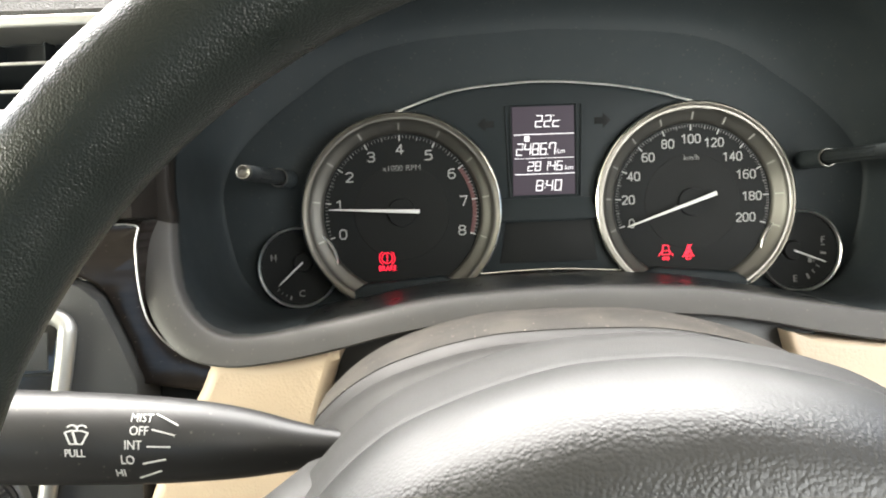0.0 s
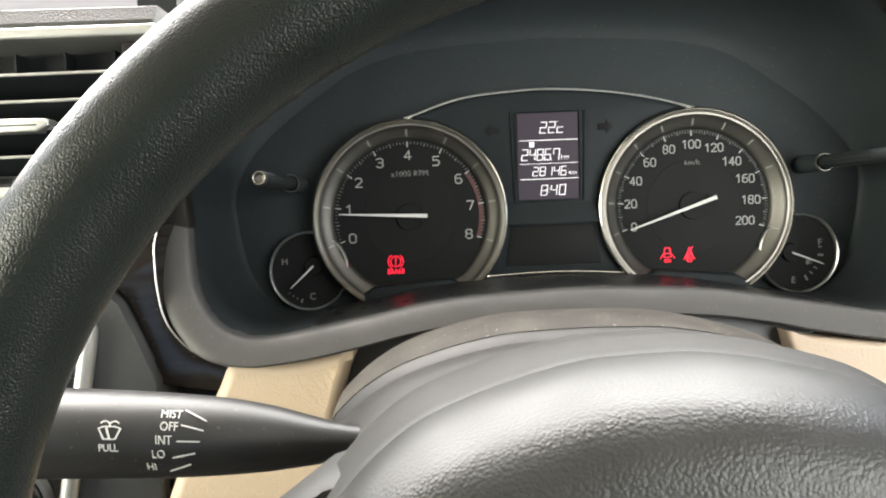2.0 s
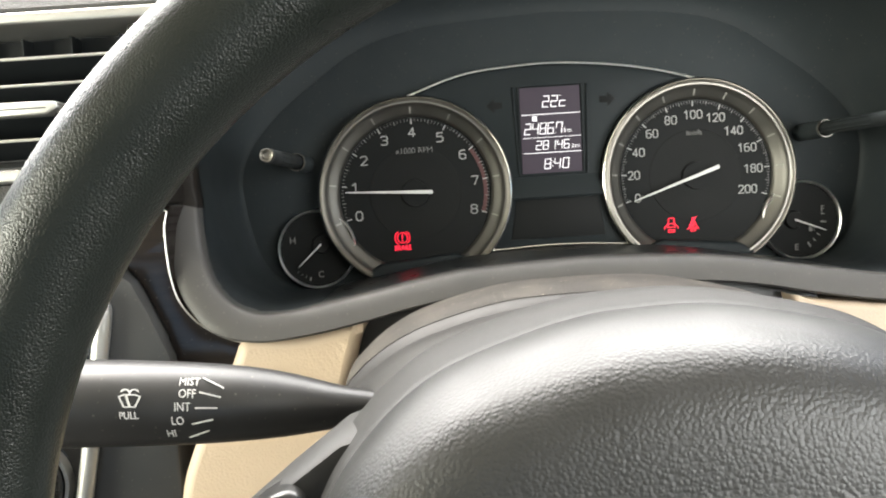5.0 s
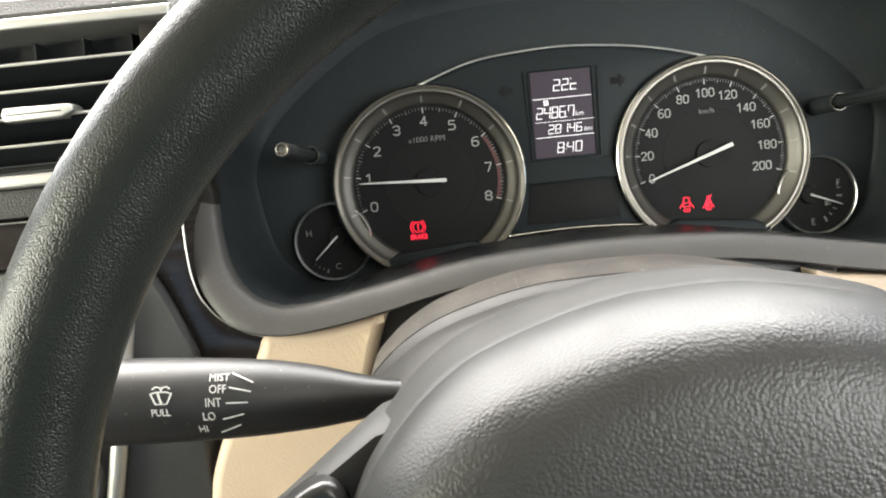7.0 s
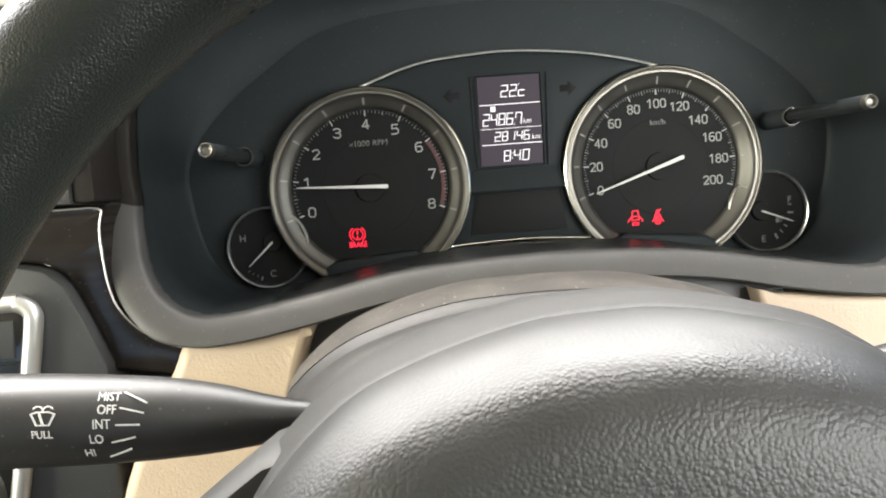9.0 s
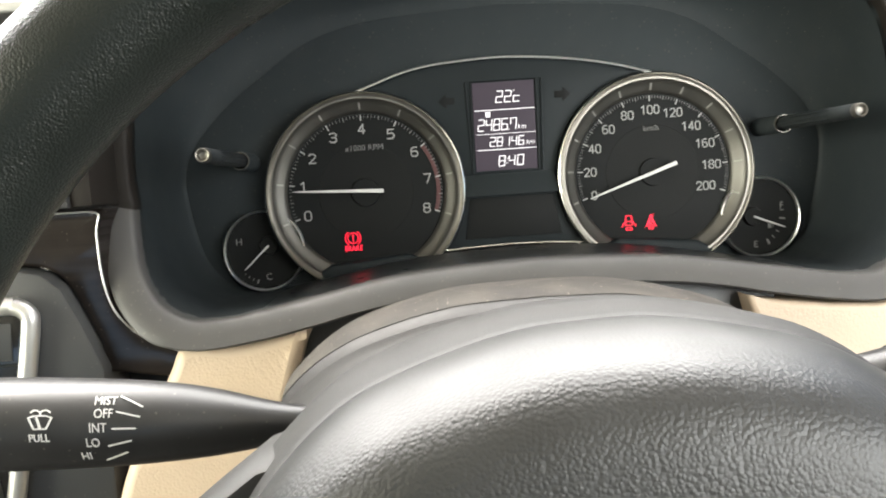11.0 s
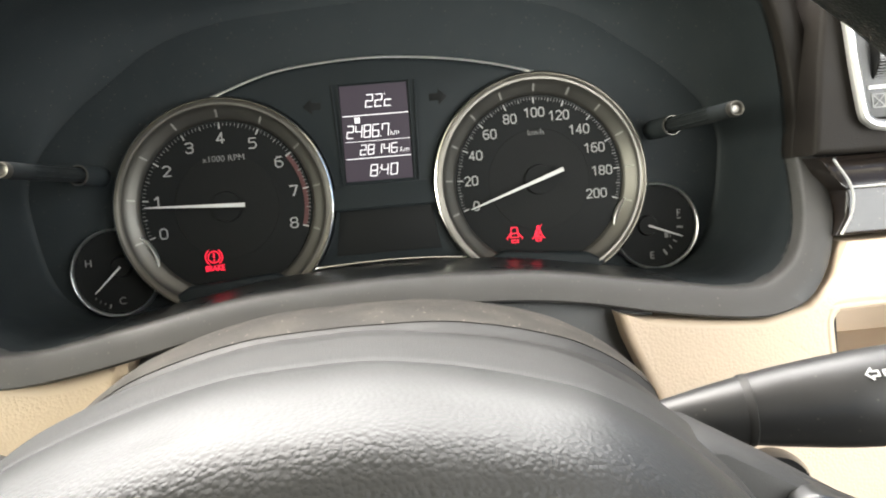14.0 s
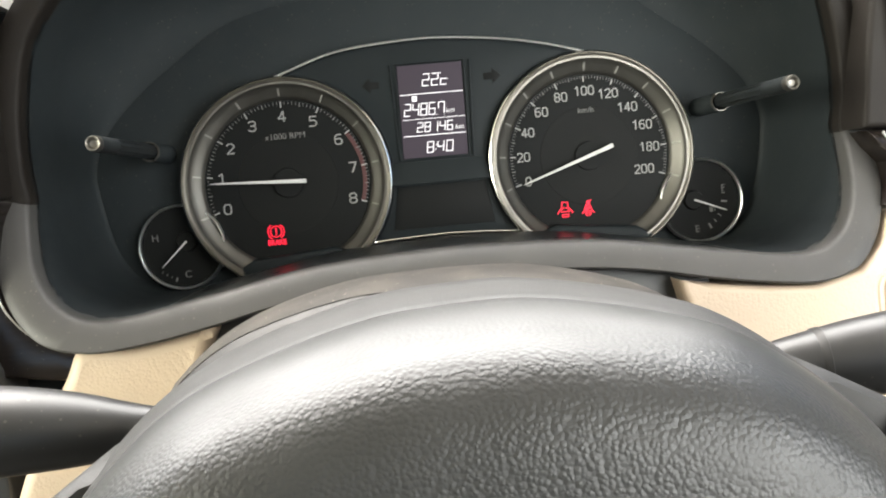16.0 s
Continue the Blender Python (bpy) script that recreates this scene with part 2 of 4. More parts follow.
def lathe_y(cx, cz, profile, seg=96, arc=None):
    """Turn a profile of (radius, y) round the axis along y through (cx, cz)."""
    a0, a1 = arc or (0, 2 * math.pi)
    n = seg if arc is None else seg + 1
    angles = [a0 + (a1 - a0) * k / seg for k in range(n)]
    return loft([[Vector((cx + r * math.cos(a), y, cz + r * math.sin(a))) for a in angles] for r, y in profile], arc is None)


def plate(outline, y_front, y_back, bevel=0.001, seg=2):
    """A slab with an outline in (x, z); y_front and y_back may be functions of (x, z). The front rim is rounded."""
    yf = y_front if callable(y_front) else (lambda x, z: y_front)
    yb = y_back if callable(y_back) else (lambda x, z: y_back)
    n = len(outline)
    area = sum(outline[i][0] * outline[(i + 1) % n][1] - outline[(i + 1) % n][0] * outline[i][1] for i in range(n))
    if area < 0:
        outline = outline[::-1]
    inset = []
    for i in range(n):
        p, q, r = (Vector(outline[(i + k) % n]) for k in (-1, 0, 1))
        e1, e2 = (q - p), (r - q)
        e1 = e1.normalized() if e1.length > 1e-9 else Vector((1, 0))
        e2 = e2.normalized() if e2.length > 1e-9 else e1
        nrm = Vector((-e1.y - e2.y, e1.x + e2.x))
        nrm = nrm.normalized() if nrm.length > 1e-9 else Vector((-e1.y, e1.x))
        inset.append(nrm / max(0.5, nrm.dot(Vector((-e1.y, e1.x)))))
    loops = [[Vector((x, yb(x, z), z)) for x, z in outline]]
    for k in range(seg + 1):
        a = math.pi / 2 * k / seg
        off, up = bevel * (1 - math.cos(a)), bevel * (1 - math.sin(a))
        loops.append([Vector((x + v.x * off, yf(x, z) + up, z + v.y * off)) for (x, z), v in zip(outline, inset)])
    bm = loft(loops)
    bm.verts.ensure_lookup_table()
    last, first = list(bm.verts)[-n:], list(bm.verts)[:n]
    bmesh.ops.triangle_fill(bm, use_beauty=True, edges=[e for e in bm.edges if e.verts[0] in last and e.verts[1] in last])
    bmesh.ops.triangle_fill(bm, use_beauty=True, edges=[e for e in bm.edges if e.verts[0] in first and e.verts[1] in first])
    return bm


def box(x0, x1, y0, y1, z0, z1, bevel=0.0):
    bm = bmesh.new()
    bmesh.ops.create_cube(bm, size=1, matrix=Matrix.LocRotScale(((x0 + x1) / 2, (y0 + y1) / 2, (z0 + z1) / 2), None, (x1 - x0, y1 - y0, z1 - z0)))
    if bevel:
        bmesh.ops.bevel(bm, geom=bm.edges, offset=bevel, segments=2, profile=0.6, affect="EDGES")
    return bm


def merge(bms):
    out = bmesh.new()
    for b in bms:
        me = bpy.data.meshes.new("tmp")
        b.to_mesh(me)
        b.free()
        out.from_mesh(me)
        bpy.data.meshes.remove(me)
    return out


def mapped(bm, f):
    for v in bm.verts:
        v.co = f(v.co)
    return bm


def flat_text(body, size, thick=0.00015, shear=0.0, bold=0.0, wide=1.0):
    """Letters in the (x, y) plane, centred, as a bmesh."""
    cu = bpy.data.curves.new("letters", "FONT")
    cu.body, cu.size, cu.align_x, cu.align_y = body, size, "CENTER", "CENTER"
    cu.extrude, cu.shear, cu.offset, cu.resolution_u = thick, shear, bold, 3
    ob = bpy.data.objects.new("letters", cu)
    scene.collection.objects.link(ob)
    me = bpy.data.meshes.new_from_object(ob.evaluated_get(bpy.context.evaluated_depsgraph_get()))
    bm = bmesh.new()
    bm.from_mesh(me)
    bpy.data.objects.remove(ob), bpy.data.curves.remove(cu), bpy.data.meshes.remove(me)
    for v in bm.verts:
        v.co.x *= wide
    return bm


def on_face(bm, x, z, y, turn=0.0):
    """Set flat art from the (x, y) plane upright on the cluster face."""
    c, s = math.cos(turn), math.sin(turn)
    return mapped(bm, lambda p: Vector((x + p.x * c - p.y * s, y - p.z, z + p.x * s + p.y * c)))


def stroke(pts, w, thick=0.00015):
    """A flat line of even width through points of the (x, y) plane."""
    bms = []
    for (x0, y0), (x1, y1) in zip(pts, pts[1:]):
        d = Vector((x1 - x0, y1 - y0))
        L = d.length
        b = box(-w * 0.4, L + w * 0.4, -w / 2, w / 2, -thick, thick)
        a = math.atan2(d.y, d.x)
        bms.append(mapped(b, lambda p, a=a, x0=x0, y0=y0: Vector((x0 + p.x * math.cos(a) - p.y * math.sin(a), y0 + p.x * math.sin(a) + p.y * math.cos(a), p.z))))
    return merge(bms)


def arc_pts(cx, cy, r, a0, a1, n=14):
    return [(cx + r * math.cos(radians(a0 + (a1 - a0) * k / n)), cy + r * math.sin(radians(a0 + (a1 - a0) * k / n))) for k in range(n + 1)]



# ---- cabin: plain shell round the dashboard ----
def slab(name, x0, x1, y0, y1, z0, z1, mat, label, category):
    ob = part(name, box(x0, x1, y0, y1, z0, z1, 0.004), mat)
    ob.matrix_basis = Matrix()
    return tagged(ob, label, category, kind="structure")


slab("ground", -60, 60, -60, 60, -0.10, 0.0, M_GROUND, "dusty pale ground around the parked car", "ground")
slab("floor", -1.08, 0.50, -1.9, 0.62, 0.26, 0.30, M_CARPET, "dark carpeted floor of the car cabin", "floor")
slab("ceiling", -1.08, 0.50, -1.9, -0.12, 1.36, 1.40, M_HEAD, "pale cloth headliner of the car roof", "ceiling")
for side, along in ((-1.06, -0.97), (-1.06, -0.10), (0.48, -1.0), (0.48, -0.18)):
    slab("pillar", side - 0.02, side + 0.02, along - 0.04, along + 0.04, 0.90, 1.36, M_HEAD, "pale trimmed roof pillar beside a side window", "pillar")
slab("wall_passenger_door", -1.08, -1.04, -1.9, 0.62, 0.30, 0.90, M_TRIMGREY, "grey passenger side door lining below the window", "wall")
slab("wall_driver_door", 0.46, 0.50, -1.9, 0.62, 0.30, 0.90, M_TRIMGREY, "grey driver side door lining below the window", "wall")
# unseen, added: its height limits the rear sky mirrored in the dashboard
slab("wall_rear", -1.04, 0.46, -1.9, -1.86, 0.30, 1.08, M_TRIMGREY, "added plain grey wall that limits sky light from the rear", "wall")
# unseen slabs, added to block sky light from the sides behind the seats
for name, x0, x1 in (("wall_light_block_passenger", -1.08, -1.04), ("wall_light_block_driver", 0.46, 0.50)):
    slab(name, x0, x1, -1.90, -1.02, 0.90, 1.36, M_TRIMGREY, "added plain grey slab that keeps side light out of the rear cabin", "wall")
slab("wall_bulkhead", -1.04, 0.46, 0.58, 0.62, 0.30, 0.92, M_TRIMGREY, "plain grey bulkhead under the windscreen", "wall")


# ---- instrument hood, bezel and bucket ----
def half_loop(pts, per=6):
    """A closed loop, mirrored left to right, from its right half given bottom to top."""
    right = smooth_line([(x, z, 0) for x, z in pts], per)
    right = [(p.x, p.y) for p in right]
    left = [(-x, z) for x, z in right[1:-1]][::-1]
    return right + left


INNER = half_loop([(0, 0.859), (0.032, 0.8580), (0.063, 0.8562), (0.085, 0.8532), (0.105, 0.8495), (0.128, 0.8455), (0.150, 0.8420), (0.1675, 0.8428), (0.1825, 0.8520),
                   (0.1915, 0.8665), (0.1962, 0.8840), (0.1985, 0.8990), (0.1995, 0.9150), (0.1962, 0.945), (0.186, 0.976), (0.158, 1.004), (0.104, 1.021), (0, 1.028)])


def widened(loop, by, start, run):
    """The far side of a loop, moved outwards with a soft beginning."""
    out = []
    for x, z in loop:
        k = min(1.0, max(0.0, (-x - start) / run))
        out.append((x - by * k * k * (3 - 2 * k), z))
    return out


INNER = widened(INNER, 0.0032, 0.11, 0.08)
OUTER = half_loop([(0, 0.846), (0.04, 0.8446), (0.067, 0.8425), (0.089, 0.8393), (0.112, 0.8345), (0.140, 0.8298), (0.164, 0.8280), (0.1830, 0.8330), (0.1960, 0.8450), (0.2045, 0.860),
                   (0.2125, 0.884), (0.2145, 0.905), (0.2125, 0.930), (0.206, 0.958), (0.194, 0.985), (0.165, 1.015), (0.110, 1.034), (0, 1.042)])


OUTER = widened(OUTER, 0.0058, 0.13, 0.075)


def bezel_y(z):
    return -0.076 + 0.6 * (min(z, 0.900) - 0.897) - 0.10 * max(0, z - 0.900)


def band_loops(side):
    """Cross-section of the bezel, from the bucket's throat over the face to the outer edge."""
    loops = []
    for f, dy in ((0.0, 0.012), (0.0, 0.0030), (0.020, 0.0010), (0.060, 0.0), (0.12, -0.0005), (0.5, -0.0010), (0.90, -0.0003), (0.965, 0.0008), (1.0, 0.004), (1.0, 0.03)):
        loops.append([Vector((a[0] + (b[0] - a[0]) * f, bezel_y(a[1] + (b[1] - a[1]) * f) + dy, a[1] + (b[1] - a[1]) * f)) for a, b in zip(INNER, OUTER)])
    n = len(INNER)
    lower = [i for i in range(n) if INNER[i][1] <= 0.8975]
    order = [i for i in range(n) if i in lower]
    if side == "lower":
        start = max(i for i in order if i > n // 2 and i - 1 not in lower)
        run = list(range(start, n)) + [i for i in order if i < start]
    else:
        last = max(i for i in order if i < n // 2)
        first = min(i for i in order if i > n // 2)
        run = list(range(last, first + 1))
    return [[lp[i % n] for i in run] for lp in loops]


hood = empty("instrument_hood", "dark plastic hood with a charcoal lower bezel around the instruments", "instrument hood")
low = band_loops("lower")
low = [[p + Vector((0, -0.0014, 0)) for p in lp] for lp in low]
part("bezel", loft(low, closed=False), M_BEZEL, hood, "smooth charcoal grey lower bezel", sharp=50)
upper = band_loops("upper")
part("brow", loft(upper, closed=False), M_HOOD, hood, "dark brown-black upper brow", sharp=50)
throat = [Vector((x, bezel_y(z) + 0.008, z)) for x, z in INNER]


def recess(turn):
    """A loop of the bucket; its roof rolls into the cluster's face in a wide curve, its floor stays level."""
    out = []
    for x, z in INNER:
        k = min(1.0, max(0.0, (z - 0.91) / 0.09))
        e = (0.035 + 0.20 * k * k * (3 - 2 * k)) * (1 - math.cos(turn))
        out.append(Vector((x * (1 - e), -0.040 + 0.046 * math.sin(turn), z - 0.0008 * math.sin(turn) - max(0.0, z - 0.93) * e)))
    return out


curve = [recess(math.pi / 2 * k / 8) for k in range(9)]
back = curve[-1]
span = sum(1 for i in range(len(INNER) // 2) if INNER[i][0] < 0.135 and INNER[i][1] < 0.87)
part("bucket", loft([[lp[i] for i in range(span, len(lp) - span + 1)] for lp in [throat] + curve], closed=False), M_BUCKET, hood, "matt black dusty recess, its colour lifted for haze", sharp=50)
part("ledge", loft([[lp[i] for i in range(-span, span + 1)] for lp in [throat] + curve], closed=False), M_LEDGE, hood, "smooth black ledge below the dials", sharp=50)
shell_out = [Vector((x * 1.0, 0.03, z)) for x, z in OUTER]
part("shell", loft([[Vector((x, bezel_y(z) + 0.03, z)) for x, z in OUTER], shell_out]), M_HOOD, hood)

# ---- instrument cluster ----
cluster = empty("instrument_cluster", "black instrument cluster with two chrome-ringed dials and a small display", "instrument cluster")
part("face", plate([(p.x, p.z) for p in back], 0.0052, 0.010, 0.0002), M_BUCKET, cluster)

DIAL_Z = 0.8970


def ring_profile_parts(cx, name, parent):
    d = part(name, lathe_y(cx, DIAL_Z, [(0.0, 0.0015), (0.0478, 0.0015), (0.0480, 0.004)]), M_DIAL, parent)
    part("dial_inner_disc", lathe_y(cx, DIAL_Z, [(0.0, 0.00125), (0.0285, 0.00125), (0.0287, 0.0015)]), M_DISC, d)
    part("chrome_ring", lathe_y(cx, DIAL_Z, [(0.0581, -0.0055), (0.0583, -0.0075), (0.0588, -0.0084), (0.0595, -0.0080), (0.0599, -0.0066), (0.0601, 0.004)], 160), M_CHROME, d, "thin polished chrome ring")
    part("mid_ring", lathe_y(cx, DIAL_Z, [(0.0550, -0.0067), (0.0554, -0.0074), (0.0566, -0.0075), (0.0576, -0.0067), (0.0582, -0.0063)], 160), M_RINGDARK, d)
    part("inner_ring", lathe_y(cx, DIAL_Z, [(0.0474, 0.0016), (0.0479, -0.0004), (0.0494, -0.0018), (0.0519, -0.0035), (0.0540, -0.0051), (0.0549, -0.0065), (0.0551, -0.0069)], 160), M_RING, d, "smoked silver sloping ring")
    # sill that closes the lower part of the dial, leaning with the curve of the bezel below
    lean = -0.10 if cx > 0 else 0.07
    sill = [(cx + x, DIAL_Z + z + lean * x) for x, z in ((-0.0235, -0.0405), (0.0235, -0.0405), (0.0325, -0.0448), (0.0280, -0.0500), (0.0, -0.0565), (-0.0280, -0.0500), (-0.0325, -0.0448))]
    part("sill", plate(sill, -0.0076, 0.002, 0.0022, 3), M_FACE, d)
    return d


def ticks(cx, parent, a0, a1, majors, minors, r_out=0.0464):
    total = majors * minors
    for k in range(total + 1):
        a = a0 + (a1 - a0) * k / total
        big, half = k % minors == 0, minors % 2 == 0 and k % (minors // 2) == 0
        ln, w = (0.0034, 0.0008) if big else ((0.0024, 0.0005) if half else (0.0017, 0.0003))
        b = box(r_out - ln, r_out, -w / 2, w / 2, -0.0001, 0.0001)
        part("tick", on_face(b, cx, DIAL_Z, 0.0012, radians(a)), M_WHITE if big else M_DIM, parent, smooth=False)


def ring_marks(cx, parent, a0, a1, n):
    for k in range(n + 1):
        a = radians(a0 + (a1 - a0) * k / n)
        b = box(0.0492, 0.0532, -0.0005, 0.0005, -0.0003, 0.0003)
        b = mapped(b, lambda p: Vector((p.x, p.y, p.z + 0.0014 + (p.x - 0.0494) * 0.68)))
        part("ring_mark", on_face(b, cx, DIAL_Z, -0.0004, a), M_RINGMARK, parent, smooth=False)


def needle(cx, cz, parent, angle, length, tail, w0, w1, y):
    out = [(-tail, -w1 * 0.5), (-tail, w1 * 0.5), (length * 0.9, w0 * 0.5), (length, w0 * 0.2), (length, -w0 * 0.2), (length * 0.9, -w0 * 0.5)]
    c, s = math.cos(radians(angle)), math.sin(radians(angle))
    b = plate(out, -0.0006, 0.0006, 0.0003)
    b = mapped(b, lambda p: Vector((cx + p.x * c - p.z * s, y + p.y, cz + p.x * s + p.z * c)))
    return part("needle", b, M_NEEDLE, parent, "slim white needle", smooth=False)


NUMERALS = {
    "0": [[(0.25, 0), (0.75, 0), (1, 0.2), (1, 0.8), (0.75, 1), (0.25, 1), (0, 0.8), (0, 0.2), (0.25, 0)]],
    "1": [[(0.15, 0.80), (0.6, 1), (0.6, 0)]],
    "2": [[(0, 0.85), (0.25, 1), (0.75, 1), (1, 0.82), (1, 0.64), (0, 0), (1, 0)]],
    "3": [[(0, 0.9), (0.25, 1), (0.75, 1), (1, 0.84), (1, 0.66), (0.75, 0.53), (0.35, 0.53)], [(0.75, 0.53), (1, 0.38), (1, 0.18), (0.75, 0), (0.25, 0), (0, 0.12)]],
    "4": [[(0.74, 0), (0.74, 1), (0, 0.28), (1.05, 0.28)]],
    "5": [[(0.95, 1), (0.1, 1), (0.05, 0.58), (0.75, 0.60), (1, 0.42), (1, 0.2), (0.75, 0), (0, 0)]],
    "6": [[(0.9, 1), (0.3, 1), (0, 0.78), (0, 0.2), (0.25, 0), (0.75, 0), (1, 0.2), (1, 0.4), (0.75, 0.58), (0, 0.58)]],
    "7": [[(0, 1), (1, 1), (0.4, 0)]],
    "8": [[(0.25, 0.53), (0.03, 0.7), (0.03, 0.84), (0.25, 1), (0.75, 1), (0.97, 0.84), (0.97, 0.7), (0.75, 0.53), (0.25, 0.53), (0, 0.36), (0, 0.18), (0.25, 0), (0.75, 0), (1, 0.18), (1, 0.36), (0.75, 0.53)]],
}


def numeral(text, w, h, t, gap):
    """Squarish dial figures, centred on the origin."""
    full = len(text) * w + (len(text) - 1) * gap
    return merge([stroke([(x * w - full / 2 + i * (w + gap), y * h - h / 2) for x, y in line], t) for i, ch in enumerate(text) for line in NUMERALS[ch]])


tach = ring_profile_parts(-0.0875, "tachometer", cluster)
ticks(-0.0875, tach, 198.5, -18.5, 8, 10)
ring_marks(-0.0875, tach, 198.5, -18.5, 8)
for k in range(9):
    a = radians(198.5 - 217 / 8 * k)
    r = 0.0380
    part("number", on_face(numeral(str(k), 0.0039, 0.0054, 0.00075, 0.0), -0.0875 + r * math.cos(a), DIAL_Z + r * math.sin(a), 0.0012), M_WHITE, tach, smooth=False)
part("unit_text", on_face(flat_text("x1000 RPM", 0.0050, bold=-0.00007), -0.0866, 0.9235, 0.0005), M_UNIT, tach, smooth=False)
red = [(0.0448 * math.cos(radians(a)), 0.0448 * math.sin(radians(a))) for a in range(36, -19, -3)] + [(0.0425 * math.cos(radians(a)), 0.0425 * math.sin(radians(a))) for a in range(-18, 37, 3)]
part("red_zone", mapped(plate(red, -0.0001, 0.0001, 0.00005), lambda p: Vector((p.x - 0.0872, p.y + 0.00135, p.z + DIAL_Z))), M_REDZONE, tach, "dull red band", smooth=False)
part("hub", lathe_y(-0.0875, DIAL_Z, [(0.0, -0.0008), (0.0082, -0.0008), (0.0085, 0.001)], 40), M_DIAL, tach)
needle(-0.0875, DIAL_Z + 0.0008, tach, 177.0, 0.0435, 0.0108, 0.0009, 0.0024, -0.0046)

speedo = ring_profile_parts(0.0877, "speedometer", cluster)
ticks(0.0877, speedo, 198, -18, 10, 10)
ring_marks(0.0877, speedo, 198, -18, 10)
for k in range(11):
    a = radians(198 - 21.6 * k)
    r = 0.0385 if k in (0, 1, 2) else (0.0362 if k > 6 else 0.0378)
    if k == 10:
        r = 0.0338
    part("number", on_face(numeral(str(20 * k), 0.0029, 0.0048, 0.00068, 0.0012), 0.0877 + r * math.cos(a), DIAL_Z + r * math.sin(a), 0.0012), M_WHITE, speedo, smooth=False)
part("unit_text", on_face(flat_text("km/h", 0.0048, bold=-0.00006), 0.0877, 0.9235, 0.0005), M_UNIT, speedo, smooth=False)
part("hub", lathe_y(0.0877, DIAL_Z, [(0.0, -0.0008), (0.0082, -0.0008), (0.0085, 0.001)], 40), M_DIAL, speedo)
needle(0.0877, DIAL_Z + 0.0002, speedo, 198.9, 0.0425, 0.0140, 0.0009, 0.0024, -0.0046)


def small_gauge(name, cx, cz, R, needle_at, needle_to, letters, label):
    g = part(name, lathe_y(cx, cz, [(0.0, 0.0022), (R - 0.0004, 0.0022), (R, 0.004)], 72), M_DIAL, cluster, label)
    part("chrome_ring", lathe_y(cx, cz, [(R - 0.0008, 0.001), (R - 0.0006, -0.0014), (R, -0.0021), (R + 0.0006, -0.0014), (R + 0.0007, 0.004)], 96), M_CHROME_LINE, g, "thin chrome ring")
    (x0, z0), (x1, z1) = needle_at, needle_to
    L = math.hypot(x1 - x0, z1 - z0)
    needle(x0, z0, g, math.degrees(math.atan2(z1 - z0, x1 - x0)), L, 0.0, 0.0006, 0.0012, -0.001)
    part("hub", lathe_y(x0, z0, [(0.0, -0.0002), (0.0052, -0.0002), (0.006, 0.0022)], 32), M_DISC, g)
    for s, x, z in letters:
        part("letter", on_face(flat_text(s, 0.0058), x, z, 0.0018), M_DIM, g, smooth=False)
    return g


temp = small_gauge("temperature_gauge", -0.1512, 0.8660, 0.0239, (-0.1485, 0.8690), (-0.1635, 0.8553), (("H", -0.1665, 0.8720), ("C", -0.1500, 0.8498)), "small temperature gauge")
for k in range(4):
    a = radians(226 + 9 * k)
    b = box(0.0182, 0.0196 if k < 3 else 0.0206, -0.0002 - 0.0003 * (k == 3), 0.0002 + 0.0003 * (k == 3), -0.0001, 0.0001)
    part("tick", on_face(b, -0.1512, 0.8660, 0.0018, a), M_DIM, temp, smooth=False)
fuel = small_gauge("fuel_gauge", 0.1520, 0.8650, 0.0242, (0.1480, 0.8655), (0.1672, 0.8578), (("F", 0.1664, 0.8710), ("E", 0.1495, 0.8480)), "small fuel gauge")
for k in range(5):
    a = radians(298 + 14 * k)
    b = box(0.0160, 0.0185 if k % 4 else 0.0195, -0.0003 - 0.0003 * (k in (0, 4)), 0.0003 + 0.0003 * (k in (0, 4)), -0.0001, 0.0001)
    part("tick", on_face(b, 0.1490, 0.8650, 0.0018, a), M_DIM, fuel, smooth=False)

part("pump_symbol", on_face(merge([box(-0.0013, 0.0009, -0.0016, 0.0016, -0.0001, 0.0001), stroke([(0.0011, 0.0010), (0.0020, 0.0004), (0.0020, -0.0012)], 0.0004)]), 0.1588, 0.8592, 0.0018), M_DIM, fuel, smooth=False)
part("grade_bar", on_face(box(-0.0011, 0.0011, -0.0003, 0.0003, -0.0001, 0.0001), 0.1664, 0.8682, 0.0018), M_DIM, fuel, smooth=False)

# centre panel with its chrome arch, lower chrome line and display
arch = smooth_line([(-0.0890, 0.9560, 0), (-0.055, 0.9668, 0), (-0.0213, 0.9703, 0), (0.0055, 0.9706, 0), (0.0387, 0.9674, 0), (0.0653, 0.9624, 0), (0.0890, 0.9558, 0)], 8)
sole = smooth_line([(0.0440, 0.8574, 0), (0.02, 0.8592, 0), (-0.0012, 0.8598, 0), (-0.024, 0.8593, 0), (-0.0455, 0.8582, 0)], 6)
part("centre_panel", plate([(p.x, p.y) for p in arch] + [(0.0877 + 0.0604 * math.cos(radians(a)), DIAL_Z + 0.0604 * math.sin(radians(a))) for a in range(96, 222, 6)] + [(p.x, p.y) for p in sole] + [(-0.0875 + 0.0604 * math.cos(radians(a)), DIAL_Z + 0.0604 * math.sin(radians(a))) for a in range(-38, 86, 6)], -0.002, 0.004, 0.001), M_FACE, cluster)
part("chrome_arch", tube([(p.x, -0.0052, p.y + 0.0005) for p in arch], 0.00068, 8, up=Vector((0, 1, 0))), M_CHROME_LINE, cluster, "thin chrome arch line")
part("lower_chrome_line", tube([(p.x, -0.0045, p.y) for p in sole], 0.0007, 8, up=Vector((0, 1, 0))), M_CHROME, cluster, "thin chrome line")
